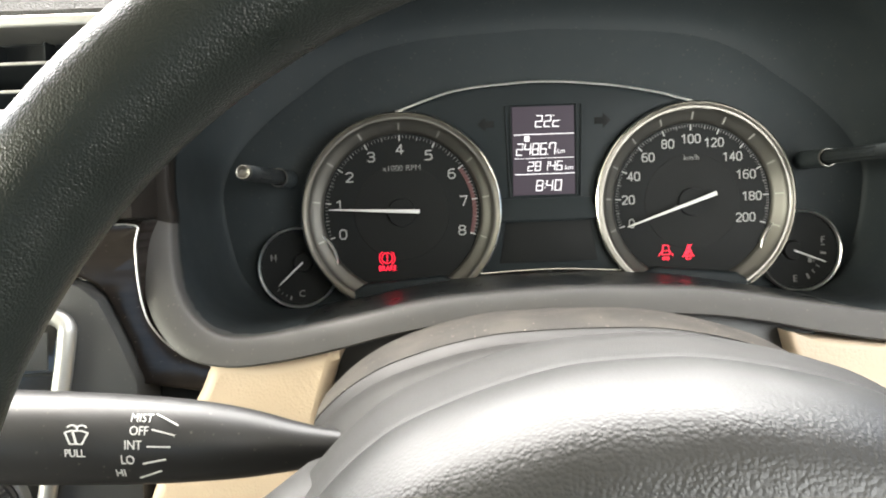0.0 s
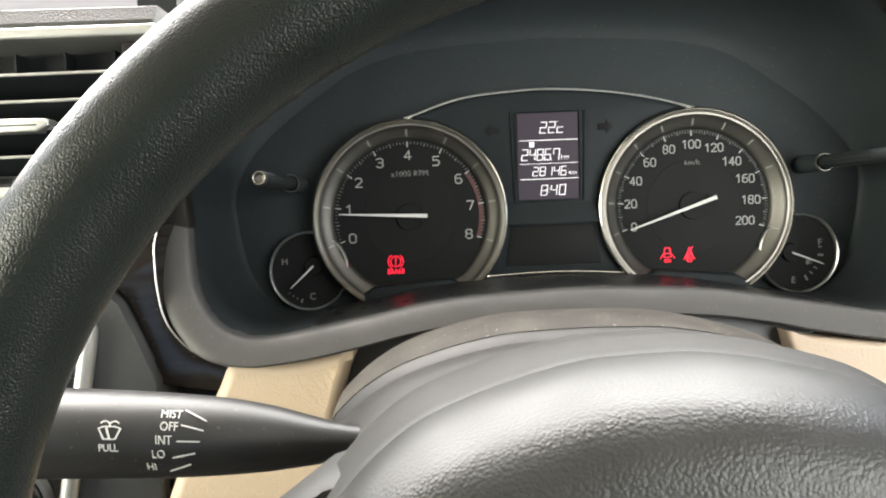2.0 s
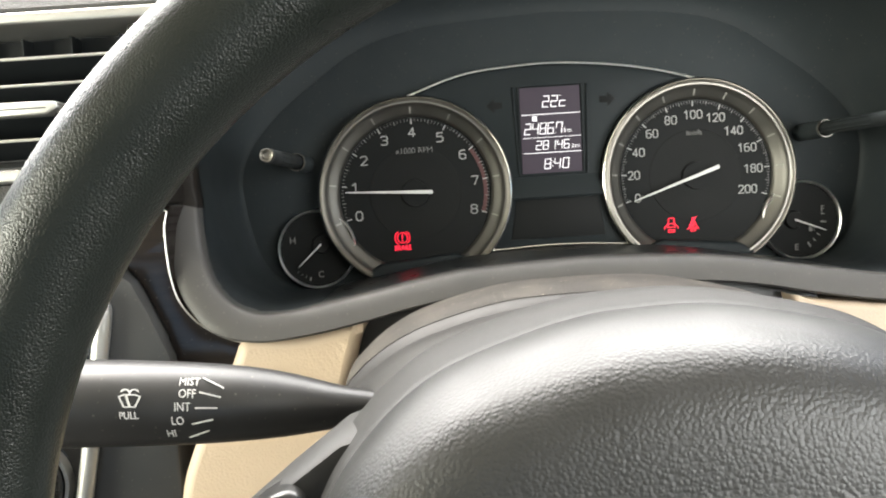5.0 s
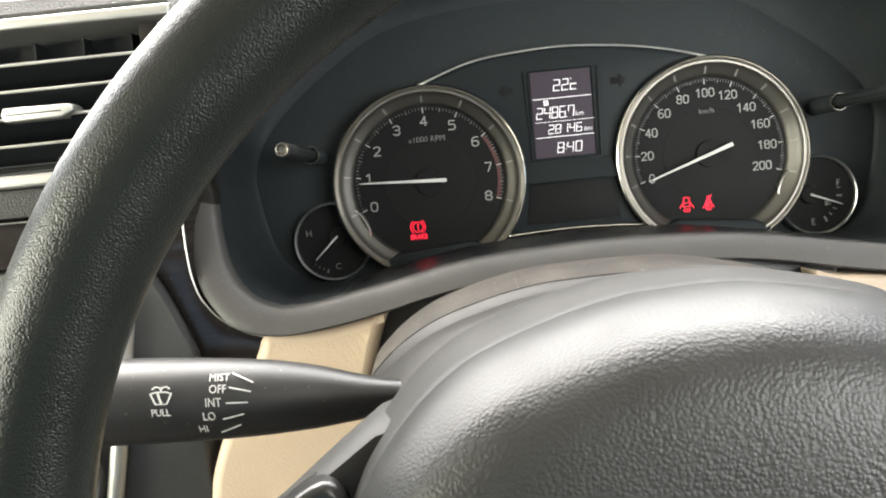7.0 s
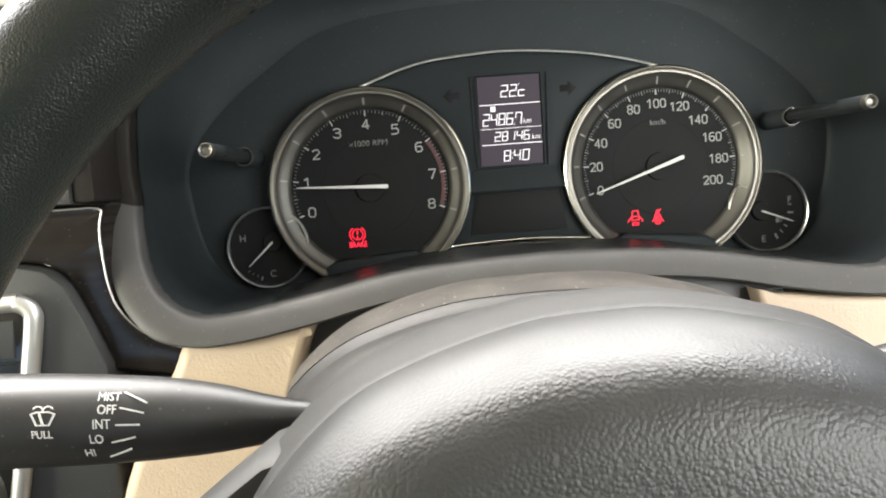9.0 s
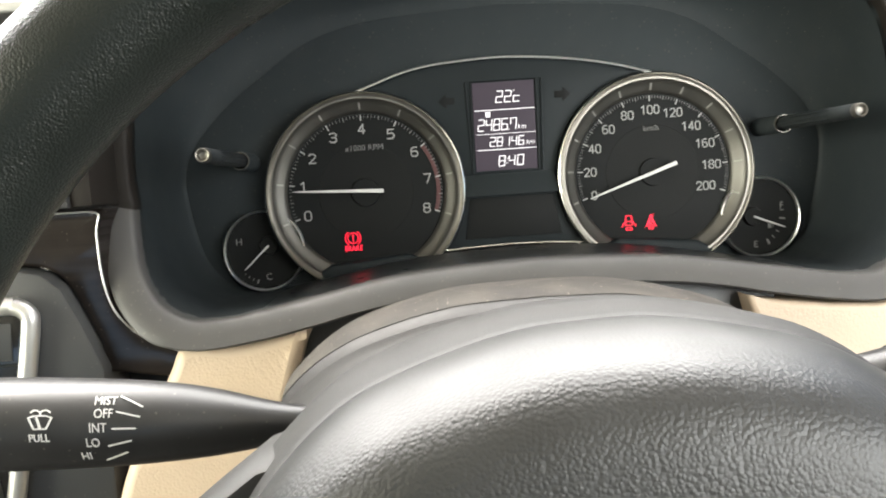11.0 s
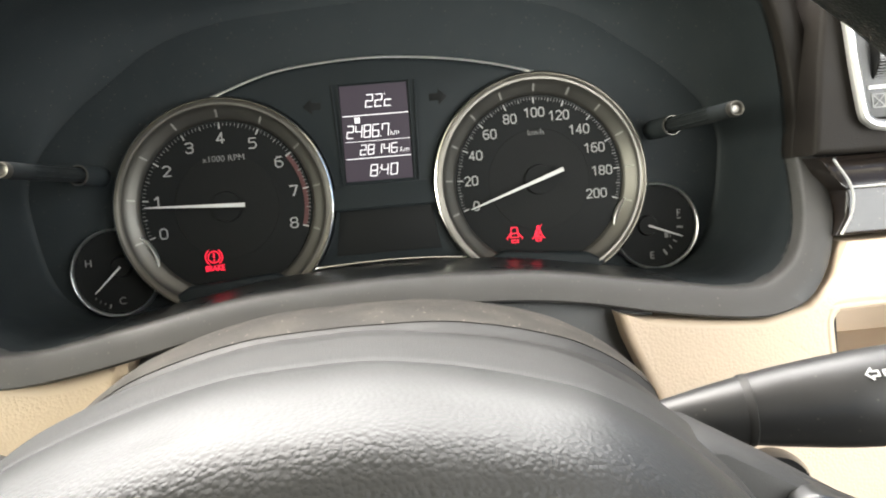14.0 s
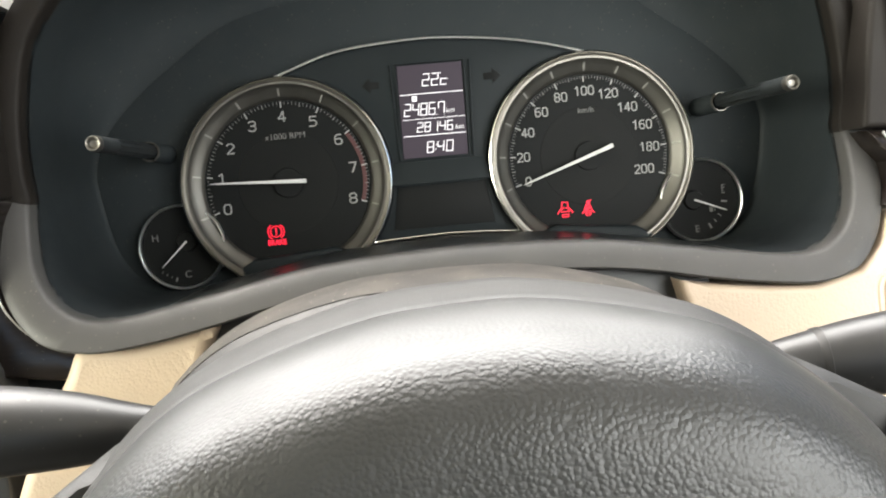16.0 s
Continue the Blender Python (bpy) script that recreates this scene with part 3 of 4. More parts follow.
# slightly proud plate; the shade of a recess is put into its blacker colour
part("shaded_blank_panel", plate([(-0.0255, 0.8885), (0.0255, 0.8885), (0.0295, 0.8640), (-0.0295, 0.8640)], -0.0026, 0.0, 0.0006), M_DIAL, cluster)
part("display_frame", tube(smooth_line([(-0.0212, -0.0026, 0.9036), (0.0178, -0.0026, 0.9036), (0.0186, -0.0026, 0.9580), (-0.0204, -0.0026, 0.9580)], 1, True) + [Vector((-0.0212, -0.0026, 0.9036))], 0.0005, 8, up=Vector((0, 1, 0))), M_FACE, cluster)
part("shelf", plate([(-0.0300, 0.8892), (0.0295, 0.8892), (0.0262, 0.9026), (-0.0270, 0.9026)], lambda x, z: -0.0062 + 0.26 * (z - 0.8892), 0.0, 0.0008), M_FACE, cluster)
part("side_rib", plate([(-0.0225, 0.9035), (-0.0215, 0.9035), (-0.0232, 0.958), (-0.0240, 0.958)], -0.0034, 0.0, 0.0004), M_FACE, cluster)
part("side_rib", plate([(0.0195, 0.9035), (0.0205, 0.9035), (0.0225, 0.958), (0.0215, 0.958)], -0.0034, 0.0, 0.0004), M_FACE, cluster)
for sx in (-1, 1):
    x = -0.0355 if sx < 0 else 0.0345
    out = [(-0.005, 0), (0, 0.0045), (0, 0.002), (0.005, 0.002), (0.005, -0.002), (0, -0.002), (0, -0.0045)]
    part("turn_arrow", mapped(plate([(x + a * sx * -1, 0.9475 + b) for a, b in out], -0.0023, 0.0, 0.0001), lambda p: p), M_DIAL, cluster, "unlit dark turn arrow")

lcd = part("display", plate([(-0.0202, 0.9045), (0.0168, 0.9045), (0.0174, 0.9571), (-0.0196, 0.9571)], -0.0030, 0.0, 0.0004), M_LCD, cluster, "dim violet backlit display")

SEGS = {"0": "abcdef", "1": "bc", "2": "abged", "3": "abgcd", "4": "fgbc", "6": "afgedc", "7": "abcf", "8": "abcdefg", "c": "ged", "B": "abcdefg"}


def digit(ch, w, h, t):
    """A leaning seven-segment figure, its lower left corner at the origin."""
    bms, e = [], t * 0.35
    spots = {"a": ((e, h), (w - e, h)), "g": ((e, h / 2), (w - e, h / 2)), "d": ((e, 0), (w - e, 0)), "f": ((0, h - e), (0, h / 2 + e)),
             "b": ((w, h - e), (w, h / 2 + e)), "e": ((0, h / 2 - e), (0, e)), "c": ((w, h / 2 - e), (w, e))}
    for s in SEGS[ch]:
        (x0, y0), (x1, y1) = spots[s]
        bms.append(stroke([(x0 + 0.14 * y0, y0), (x1 + 0.14 * y1, y1)], t))
    return merge(bms)


def figures(text, x, z, w, h, t, gap):
    for ch in text:
        if ch in ".:'":
            for dz in {".": (0,), ":": (h * 0.28, h * 0.72), "'": (h,)}[ch]:
                b = box(-t * 0.6, t * 0.6, -t * 0.6, t * 0.6, -0.0001, 0.0001)
                part("dot", on_face(b, x - gap * 0.15 + 0.14 * dz, z + dz, -0.0033), M_SEG, lcd, smooth=False)
            x += gap * 0.45 if ch != "'" else 0
            continue
        part("figure", on_face(digit(ch, w, h, t), x, z, -0.0033), M_SEG, lcd, smooth=False)
        x += w + gap


figures("22'c", -0.0060, 0.9449, 0.0036, 0.0066, 0.00046, 0.0016)
figures("2486.7", -0.0178, 0.9285, 0.0034, 0.0066, 0.00046, 0.0013)
figures("28146", -0.0112, 0.9190, 0.0030, 0.0052, 0.00042, 0.0013)
figures("8:40", -0.0066, 0.9070, 0.0035, 0.0060, 0.00044, 0.0017)
for z, x1 in ((0.9406, 0.0170), (0.9277 - 0.0014, 0.0170), (0.9170, 0.0168)):
    part("rule_line", on_face(box(-0.0190, x1, -0.00012 - 0.00014 * (z > 0.94 or z < 0.92), 0.00012, -0.0001, 0.0001), 0, z, -0.0033), M_SEG, lcd, smooth=False)
part("km_text", on_face(flat_text("km", 0.0042, shear=0.2, bold=-0.00006), 0.0086, 0.9300, -0.0033), M_SEG, lcd, smooth=False)
part("km_text", on_face(flat_text("km", 0.0042, shear=0.2, bold=-0.00006), 0.0132, 0.9203, -0.0033), M_SEG, lcd, smooth=False)
part("trip_mark", on_face(box(-0.0014, 0.0014, -0.0015, 0.0015, -0.0001, 0.0001), -0.0112, 0.9380, -0.0033), M_SEG, lcd, smooth=False)
part("trip_letter", on_face(flat_text("B", 0.0026), -0.0112, 0.9380, -0.0036), M_FACE, lcd, smooth=False)

# warning lamps
W = 0.00042


def lamp_icon(name, bms, x, z, label):
    return part(name, on_face(merge(bms), x, z, 0.0011), M_LAMP, cluster, label, smooth=False)


lamp_icon("brake_lamp", [stroke(arc_pts(0, 0.0015, 0.0032, 0, 360, 24), W), stroke(arc_pts(0, 0.0015, 0.0047, 125, 235), W), stroke(arc_pts(0, 0.0015, 0.0046, -55, 55), W),
                         stroke([(0, 0.0034), (0, 0.0013)], 0.0006), box(-0.0004, 0.0004, -0.0005, 0.0003, -0.0002, 0.0002),
                         mapped(flat_text("BRAKE", 0.0044, wide=0.82, bold=0.00004), lambda p: p + Vector((0, -0.0048, 0)))], -0.0975, 0.8682, "lit red brake warning lamp")
lamp_icon("door_lamp", [stroke([(-0.0016, 0.0044), (0.0016, 0.0044), (0.0020, 0.0010), (-0.0020, 0.0010), (-0.0016, 0.0044)], W), stroke([(-0.0020, 0.0010), (-0.0023, -0.0012), (0.0023, -0.0012), (0.0020, 0.0010)], W),
                        stroke([(-0.0022, 0.0010), (-0.0042, -0.0014), (-0.0042, -0.0022)], W), stroke([(0.0022, 0.0010), (0.0042, -0.0014), (0.0042, -0.0022)], W),
                        stroke([(-0.0018, -0.0028), (-0.0018, -0.0042), (0.0018, -0.0042), (0.0018, -0.0028), (-0.0018, -0.0028)], W)], 0.0712, 0.8668, "lit red door-open warning lamp")
lamp_icon("seat_belt_lamp", [stroke(arc_pts(0.0002, 0.0034, 0.0006, 0, 360, 12), 0.0006), stroke([(-0.0008, 0.0022), (-0.0026, -0.0020), (0.0026, -0.0020), (0.0008, 0.0022), (-0.0008, 0.0022)], W),
                             stroke([(-0.0014, -0.0010), (0.0012, 0.0010)], W), stroke([(-0.0010, -0.0016), (0.0018, 0.0004)], W), stroke([(-0.0026, -0.0022), (-0.0036, -0.0030)], W), stroke([(0.0026, -0.0022), (0.0036, -0.0030)], W),
                             stroke([(-0.0030, -0.0024), (0.0022, 0.0046)], W * 0.8), stroke([(-0.0016, -0.0030), (-0.0012, -0.0044), (0.0012, -0.0044), (0.0016, -0.0030), (-0.0016, -0.0030)], W)], 0.0848, 0.8668, "lit red seat-belt warning lamp")


def trip_knob(x):
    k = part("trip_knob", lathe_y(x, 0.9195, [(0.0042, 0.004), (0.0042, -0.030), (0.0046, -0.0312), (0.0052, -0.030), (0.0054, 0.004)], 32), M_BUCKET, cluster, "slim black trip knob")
    part("knob_collar", lathe_y(x, 0.9195, [(0.0044, -0.0305), (0.0047, -0.0316), (0.0051, -0.0316), (0.0054, -0.0300)], 32), M_RING, k, "worn dark metal collar")
    bm = lathe_y(x, 0.9198, [(0.0034, -0.02), (0.0034, -0.085), (0.0037, -0.088), (0.0037, -0.113)], 24)
    part("knob_stem", bm, M_KNOB, k)
    for i in range(10):
        a = 2 * math.pi * i / 10
        part("knob_rib", tube([(x + 0.0036 * math.cos(a), -0.034, 0.9198 + 0.0036 * math.sin(a)), (x + 0.0036 * math.cos(a), -0.090, 0.9198 + 0.0036 * math.sin(a))], 0.0004, 5), M_KNOB, k)
    part("knob_cap", lathe_y(x, 0.9198, [(0.0, -0.1145), (0.0017, -0.1150), (0.0025, -0.1168), (0.0031, -0.1171), (0.0035, -0.1160), (0.0035, -0.1120)], 32), M_RINGDARK, k, "bright dished cap")


trip_knob(-0.1550)
trip_knob(0.1555)

# ---- dashboard body ----
dash = empty("dashboard", "black grained dashboard body of a right-hand-drive car", "dashboard", kind="structure")
part("dash_left", box(-1.03, -0.2145, -0.075, 0.58, 0.62, 0.995, 0.006), M_DASH, dash)
part("dash_right", box(0.2145, 0.45, -0.030, 0.58, 0.62, 0.995, 0.006), M_DASH, dash)
part("dash_lower", box(-0.2143, 0.2143, -0.080, 0.58, 0.62, 0.826, 0.004), M_VENT, dash)
# added black plates that give the gaps beside the hood their shade
part("gap_shade", box(0.2000, 0.2250, -0.068, -0.031, 0.8600, 1.0500), M_VENT, dash)
part("gap_shade", box(-0.2250, -0.2040, -0.068, -0.040, 0.9000, 1.0500), M_VENT, dash)
part("dash_top", box(-1.03, 0.45, 0.032, 0.58, 0.9955, 1.012, 0.005), M_DASH, dash)
part("dash_back", box(-0.2143, 0.2143, 0.034, 0.575, 0.8265, 0.9952), M_VENT, dash)

part("hood_flank", box(-0.2186, -0.2085, -0.1140, -0.0760, 0.8998, 0.9880, 0.002), M_HOOD, dash, "dark brown-black flank beside the hood")


# ---- lower panels, wood trim ----
def face_y(x, z):
    """Front face of the dashboard's middle: it comes nearer lower down."""
    return -0.112 - 0.10 * (0.835 - min(z, 0.86))


left_panel = empty("beige_lower_panel", "beige grained plastic lower panel beside the steering column", "panel", group="beige lower panels")
edge_l = [(-0.1128, 0.8356), (-0.128, 0.8322), (-0.148, 0.8292), (-0.1735, 0.8303), (-0.1815, 0.8175), (-0.193, 0.796), (-0.2035, 0.7756), (-0.2107, 0.7493), (-0.2110, 0.700), (-0.100, 0.700), (-0.117, 0.76), (-0.1235, 0.7960), (-0.1215, 0.8080), (-0.1160, 0.8260)]


def beige_slab(front):
    """The left panel's grained front, or the smooth rolled edge round it."""
    outline = [(p.x, p.y) for p in smooth_line([(x, z, 0) for x, z in edge_l], 4, True)]
    bm = plate(outline, lambda x, z: face_y(x, z) + 0.001, -0.075, 0.0060, 6)
    bm.verts.index_update()
    first = len(bm.verts) - len(outline)
    bmesh.ops.delete(bm, geom=[f for f in bm.faces if all(v.index >= first for v in f.verts) != front], context="FACES")
    return bm


part("panel", beige_slab(True), M_BEIGE, left_panel, smooth=False)
part("rolled_edge", beige_slab(False), M_BEIGE_SMOOTH, left_panel, "smooth rolled edge", sharp=60)

right_panel = empty("beige_lower_panel", "beige grained plastic lower panel with a shallow pocket", "panel", group="beige lower panels")
edge_r = [(0.0990, 0.8350), (0.104, 0.8330), (0.118, 0.8308), (0.140, 0.8280), (0.164, 0.8262), (0.1850, 0.8312), (0.1985, 0.8432), (0.2060, 0.8570), (0.300, 0.8565), (0.44, 0.8565), (0.44, 0.700), (0.100, 0.700), (0.1200, 0.760), (0.1150, 0.7900), (0.1085, 0.8070), (0.1020, 0.8230)]
POCKET = [(0.1930, 0.8060), (0.1930, 0.8205), (0.1936, 0.8240), (0.1953, 0.8268), (0.1978, 0.8284), (0.2010, 0.8290), (0.300, 0.8290), (0.300, 0.8010), (0.2000, 0.8010), (0.1965, 0.8017), (0.1940, 0.8035)]


def pierced(outline, hole, yf, yb, bevel, front):
    """The flat front of a slab with a hole through it, or its rounded rims, which run back as a lining."""
    bm = bmesh.new()
    def ring(pts, y):
        return [bm.verts.new((x, y(x, z), z)) for x, z in pts]
    def rounded(pts, sign):
        # rings from the back over the rounded rim to the flat front
        n, rings = len(pts), [ring(pts, yb)]
        area = sum(pts[i][0] * pts[(i + 1) % n][1] - pts[(i + 1) % n][0] * pts[i][1] for i in range(n))
        for k in range(6):
            a = math.pi / 2 * k / 5
            off, up = bevel * (1 - math.cos(a)) * sign * (1 if area > 0 else -1), bevel * (1 - math.sin(a))
            row = []
            for i in range(n):
                d = (Vector(pts[(i + 1) % n]) - Vector(pts[i - 1])).normalized()
                x, z = pts[i]
                row.append(bm.verts.new((x - d.y * off, yf(x, z) + up, z + d.x * off)))
            rings.append(row)
        for r0, r1 in zip(rings, rings[1:]):
            for i in range(n):
                bm.faces.new((r0[i], r0[(i + 1) % n], r1[(i + 1) % n], r1[i]))
        return rings[-1]
    edges = []
    for r in (rounded(outline, 1), rounded(hole, -1)):
        edges += [bm.edges.get((r[i], r[(i + 1) % len(r)])) for i in range(len(r))]
    rims = list(bm.faces)
    bmesh.ops.triangle_fill(bm, use_beauty=True, edges=edges)
    bmesh.ops.delete(bm, geom=rims if front else [f for f in bm.faces if f not in set(rims)], context="FACES")
    return bm


for piece, mat, front in (("panel", M_BEIGE, True), ("rolled_edge", M_BEIGE_SMOOTH, False)):
    part(piece, pierced(edge_r, POCKET, lambda x, z: face_y(x, z) - 0.0005, lambda x, z: -0.0285, 0.0032, front), mat, right_panel, smooth=not front, sharp=60)
part("pocket_back", plate([(0.190, 0.798), (0.303, 0.798), (0.303, 0.832), (0.190, 0.832)], -0.0330, -0.0290, 0.001), M_BEIGE_SMOOTH, right_panel)

part("pocket_rim", tube(smooth_line([Vector((x, face_y(x, z) + 0.0012, z)) for x, z in POCKET + POCKET[:1]], 4), 0.0020, 10, up=Vector((0, 1, 0))), M_BEIGE_SMOOTH, right_panel, "smooth rounded pocket rim")

tagged(part("column_surround", plate([(-0.128, 0.790), (0.118, 0.790), (0.118, 0.838), (0.100, 0.840), (0.0, 0.846), (-0.100, 0.840), (-0.128, 0.836)], -0.099, -0.081, 0.001), M_CONSOLE), "dark grey plastic behind the steering column", "trim", kind="structure")

# ignition surround, mostly hidden by the wheel
ignition = part("ignition_surround", lathe_y(0.158, 0.752, [(0.013, -0.118), (0.014, -0.126), (0.017, -0.127), (0.019, -0.122), (0.019, -0.105)], 40), M_GLOSS)
tagged(ignition, "black ring around the ignition lock in the beige panel", "ignition lock")


def curved_strip(name, outline, y, lean, mat, label, category, bevel=0.003, roll=0.018):
    """A trim piece whose upper part rolls back towards the dashboard."""
    top = max(z for _, z in outline)
    def yf(x, z):
        k = max(0.0, 1 - (top - z) / roll)
        return y + lean * k * k
    bm = plate(outline, yf, -0.028, bevel, 4)
    for k in range(8):
        old = set(bm.verts)
        bmesh.ops.bisect_plane(bm, geom=bm.verts[:] + bm.edges[:] + bm.faces[:], plane_co=(0, 0, top - 0.002 - roll * k / 8), plane_no=(0, 0, 1))
        for v in bm.verts:
            if v not in old and v.co.y < -0.07:
                v.co.y = yf(v.co.x, v.co.z)
    ob = part(name, bm, mat)
    return tagged(ob, label, category)


wood_r_edge = [(-0.2030, 0.8985), (-0.2052, 0.8900), (-0.2055, 0.8836), (-0.2048, 0.8680), (-0.2022, 0.8545), (-0.1970, 0.8455), (-0.1905, 0.8388), (-0.1812, 0.8330), (-0.1718, 0.8297)]
wood_r_edge = [(-0.06 + (x + 0.06) * 1.042, 0.90 + (z - 0.90) * 1.042) for x, z in wood_r_edge]
wood_line = [(p.x, p.y) for p in smooth_line([(x, z, 0) for x, z in wood_r_edge], 3)]
wood_left = wood_line + [(-0.1830, 0.8140), (-0.2170, 0.8195)] + [(p.x, p.y) for p in smooth_line([(-0.2150, 0.8320, 0), (-0.2205, 0.8455, 0), (-0.2280, 0.8620, 0), (-0.2370, 0.8705, 0), (-0.2500, 0.8735, 0)], 3)] + [(-0.45, 0.8745), (-0.45, 0.8990)]
curved_strip("wood_trim", wood_left, -0.1020, 0.0012, M_WOOD, "dark glossy wood-grain trim with dust specks", "trim", 0.002, 0.030)
tagged(part("trim_edge_line", tube([Vector((-0.45, -0.1018, 0.8977)), Vector((-0.2160, -0.1018, 0.8974)), Vector((-0.2118, -0.1020, 0.8967))] + [Vector((x - 0.0006, -0.1027 + 0.0012 * max(0, 1 - (0.8990 - z) / 0.030) ** 2, z)) for x, z in wood_line if z < 0.8955], 0.00048, 8, up=Vector((0, 1, 0))), M_SATIN), "thin silver line along the wood trim", "trim")
wood_right = [(0.2010, 0.8955), (0.2035, 0.8880), (0.2085, 0.8800), (0.2078, 0.8680), (0.2025, 0.8595), (0.44, 0.8575), (0.44, 0.8945)]
curved_strip("wood_trim", wood_right, -0.104, 0.008, M_WOOD, "dark glossy wood-grain trim with a silver line", "trim", 0.002)
tagged(part("trim_edge_line", tube(smooth_line([(0.2042, -0.1025, 0.8945), (0.2100, -0.1062, 0.8812), (0.2096, -0.1062, 0.8700), (0.2045, -0.1055, 0.8602)], 6), 0.0007, 8, up=Vector((0, 1, 0))), M_SATIN), "thin silver line on the wood trim", "trim")
tagged(part("trim_edge_line", tube([(0.2105, -0.1062, 0.8812), (0.30, -0.1062, 0.8800), (0.44, -0.1062, 0.8795)], 0.0007, 8, up=Vector((0, 1, 0))), M_SATIN), "thin silver line on the wood trim", "trim")

# ---- centre console with its silver frame ----
console = empty("centre_console", "dark grey centre console panel with a satin silver frame", "console")
part("panel", plate([(-0.2115, 0.8225), (-0.2205, 0.8450), (-0.2280, 0.8612), (-0.2370, 0.8695), (-0.2500, 0.8725), (-0.45, 0.8735), (-0.45, 0.62), (-0.2150, 0.62), (-0.2110, 0.7500)], -0.1120, -0.070, 0.002), M_CONSOLE, console)
frame_path = smooth_line([(-0.40, -0.117, 0.8562), (-0.262, -0.117, 0.8562), (-0.2480, -0.117, 0.8558), (-0.2415, -0.117, 0.8515), (-0.2415, -0.117, 0.8440), (-0.2452, -0.117, 0.8230), (-0.2530, -0.1175, 0.7800), (-0.2590, -0.118, 0.7500), (-0.268, -0.119, 0.70)], 6)
part("silver_frame", tube(frame_path, 0.0043, 12, up=Vector((0, 1, 0))), M_SATIN, console, "rounded satin silver frame")
part("dark_insert", plate([(-0.40, 0.853), (-0.250, 0.853), (-0.2460, 0.848), (-0.2480, 0.828), (-0.2560, 0.78), (-0.27, 0.70), (-0.40, 0.70)], -0.1150, -0.1100, 0.001), M_GLOSS, console)
part("insert_seam", box(-0.40, -0.2485, -0.1165, -0.1145, 0.8272, 0.8284, 0.0003), M_VENT, console)
part("button", plate([(-0.40, 0.8480), (-0.2510, 0.8480), (-0.2520, 0.8300), (-0.40, 0.8300)], -0.1162, -0.1145, 0.0008), M_CONSOLE, console)
part("rotary_knob", lathe_y(-0.2860, 0.7650, [(0.0, -0.128), (0.017, -0.128), (0.0195, -0.126), (0.0205, -0.114)], 48), M_GLOSS, console)
part("knob_ring", lathe_y(-0.2860, 0.7650, [(0.0200, -0.114), (0.0205, -0.121), (0.0222, -0.121), (0.0228, -0.114)], 48), M_SATIN, console)

# ---- air vents ----
vent = empty("air_vent", "black slatted air vent with silver frame strips", "air vent", group="air vents")
part("cavity", box(-0.45, -0.217, -0.080, -0.0755, 0.9135, 0.9900), M_VENT, vent)
part("top_strip", plate([(-0.45, 0.9896), (-0.2005, 0.9889), (-0.1995, 0.9945), (-0.45, 0.9952)], -0.1215, -0.070, 0.0016, 3), M_SATIN, vent, "bright silver top strip")
for i, z in enumerate((0.9726, 0.9600, 0.9470, 0.9340)):
    bm = plate([(-0.45, z - 0.0006), (-0.219, z - 0.0006), (-0.219, z + 0.0008), (-0.45, z + 0.0008)], -0.1200, -0.0795, 0.0005)
    sl = part("slat", mapped(bm, lambda p, z=z: Vector((p.x, p.y, p.z - (p.y + 0.12) * 0.30))), M_VENT, vent)
    part("slat_edge", tube([(-0.45, -0.1203, z), (-0.219, -0.1203, z + 0.0002)], 0.0008, 8, up=Vector((0, 1, 0))), M_SATIN, sl, "thin bright front edge")
for x in (-0.43, -0.405, -0.38, -0.355, -0.33, -0.305, -0.28, -0.255, -0.23):
    part("vane", box(x - 0.0005, x + 0.0005, -0.092, -0.080, 0.920, 0.988), M_VENT, vent)
tab = part("tab", plate([(-0.2836, 0.9452), (-0.2560, 0.9452), (-0.2500, 0.9480), (-0.2500, 0.9500), (-0.2520, 0.9515), (-0.2836, 0.9520), (-0.2850, 0.9490)], -0.1262, -0.1150, 0.0012, 3), M_SATIN, vent, "silver adjuster tab")
part("tab_groove", box(-0.2830, -0.2555, -0.1266, -0.1255, 0.9481, 0.9487, 0.0001), M_VENT, tab)
part("lower_slope", plate([(-0.45, 0.9205), (-0.219, 0.9205), (-0.219, 0.9262), (-0.45, 0.9262)], lambda x, z: -0.1205 + 3.0 * (z - 0.9205), -0.070, 0.0008), M_CONSOLE, vent)
part("lower_strip", plate([(-0.45, 0.9140), (-0.219, 0.9140), (-0.219, 0.9204), (-0.45, 0.9204)], -0.1222, -0.070, 0.0018, 3), M_SATIN, vent, "bright silver lower strip")
tagged(part("dash_brow", plate([(-0.45, 0.9955), (-0.2000, 0.9948), (-0.2000, 1.004), (-0.45, 1.006)], lambda x, z: -0.119 + 0.35 * (z - 0.9950), -0.02, 0.002), M_DASH), "black grained dashboard edge above the vent", "dashboard", kind="structure")
tagged(part("dash_band", plate([(-0.45, 0.8995), (-0.219, 0.8995), (-0.219, 0.9136), (-0.45, 0.9136)], -0.1165, -0.070, 0.0015), M_DASH), "black dashboard band between vent and wood trim", "dashboard", kind="structure")

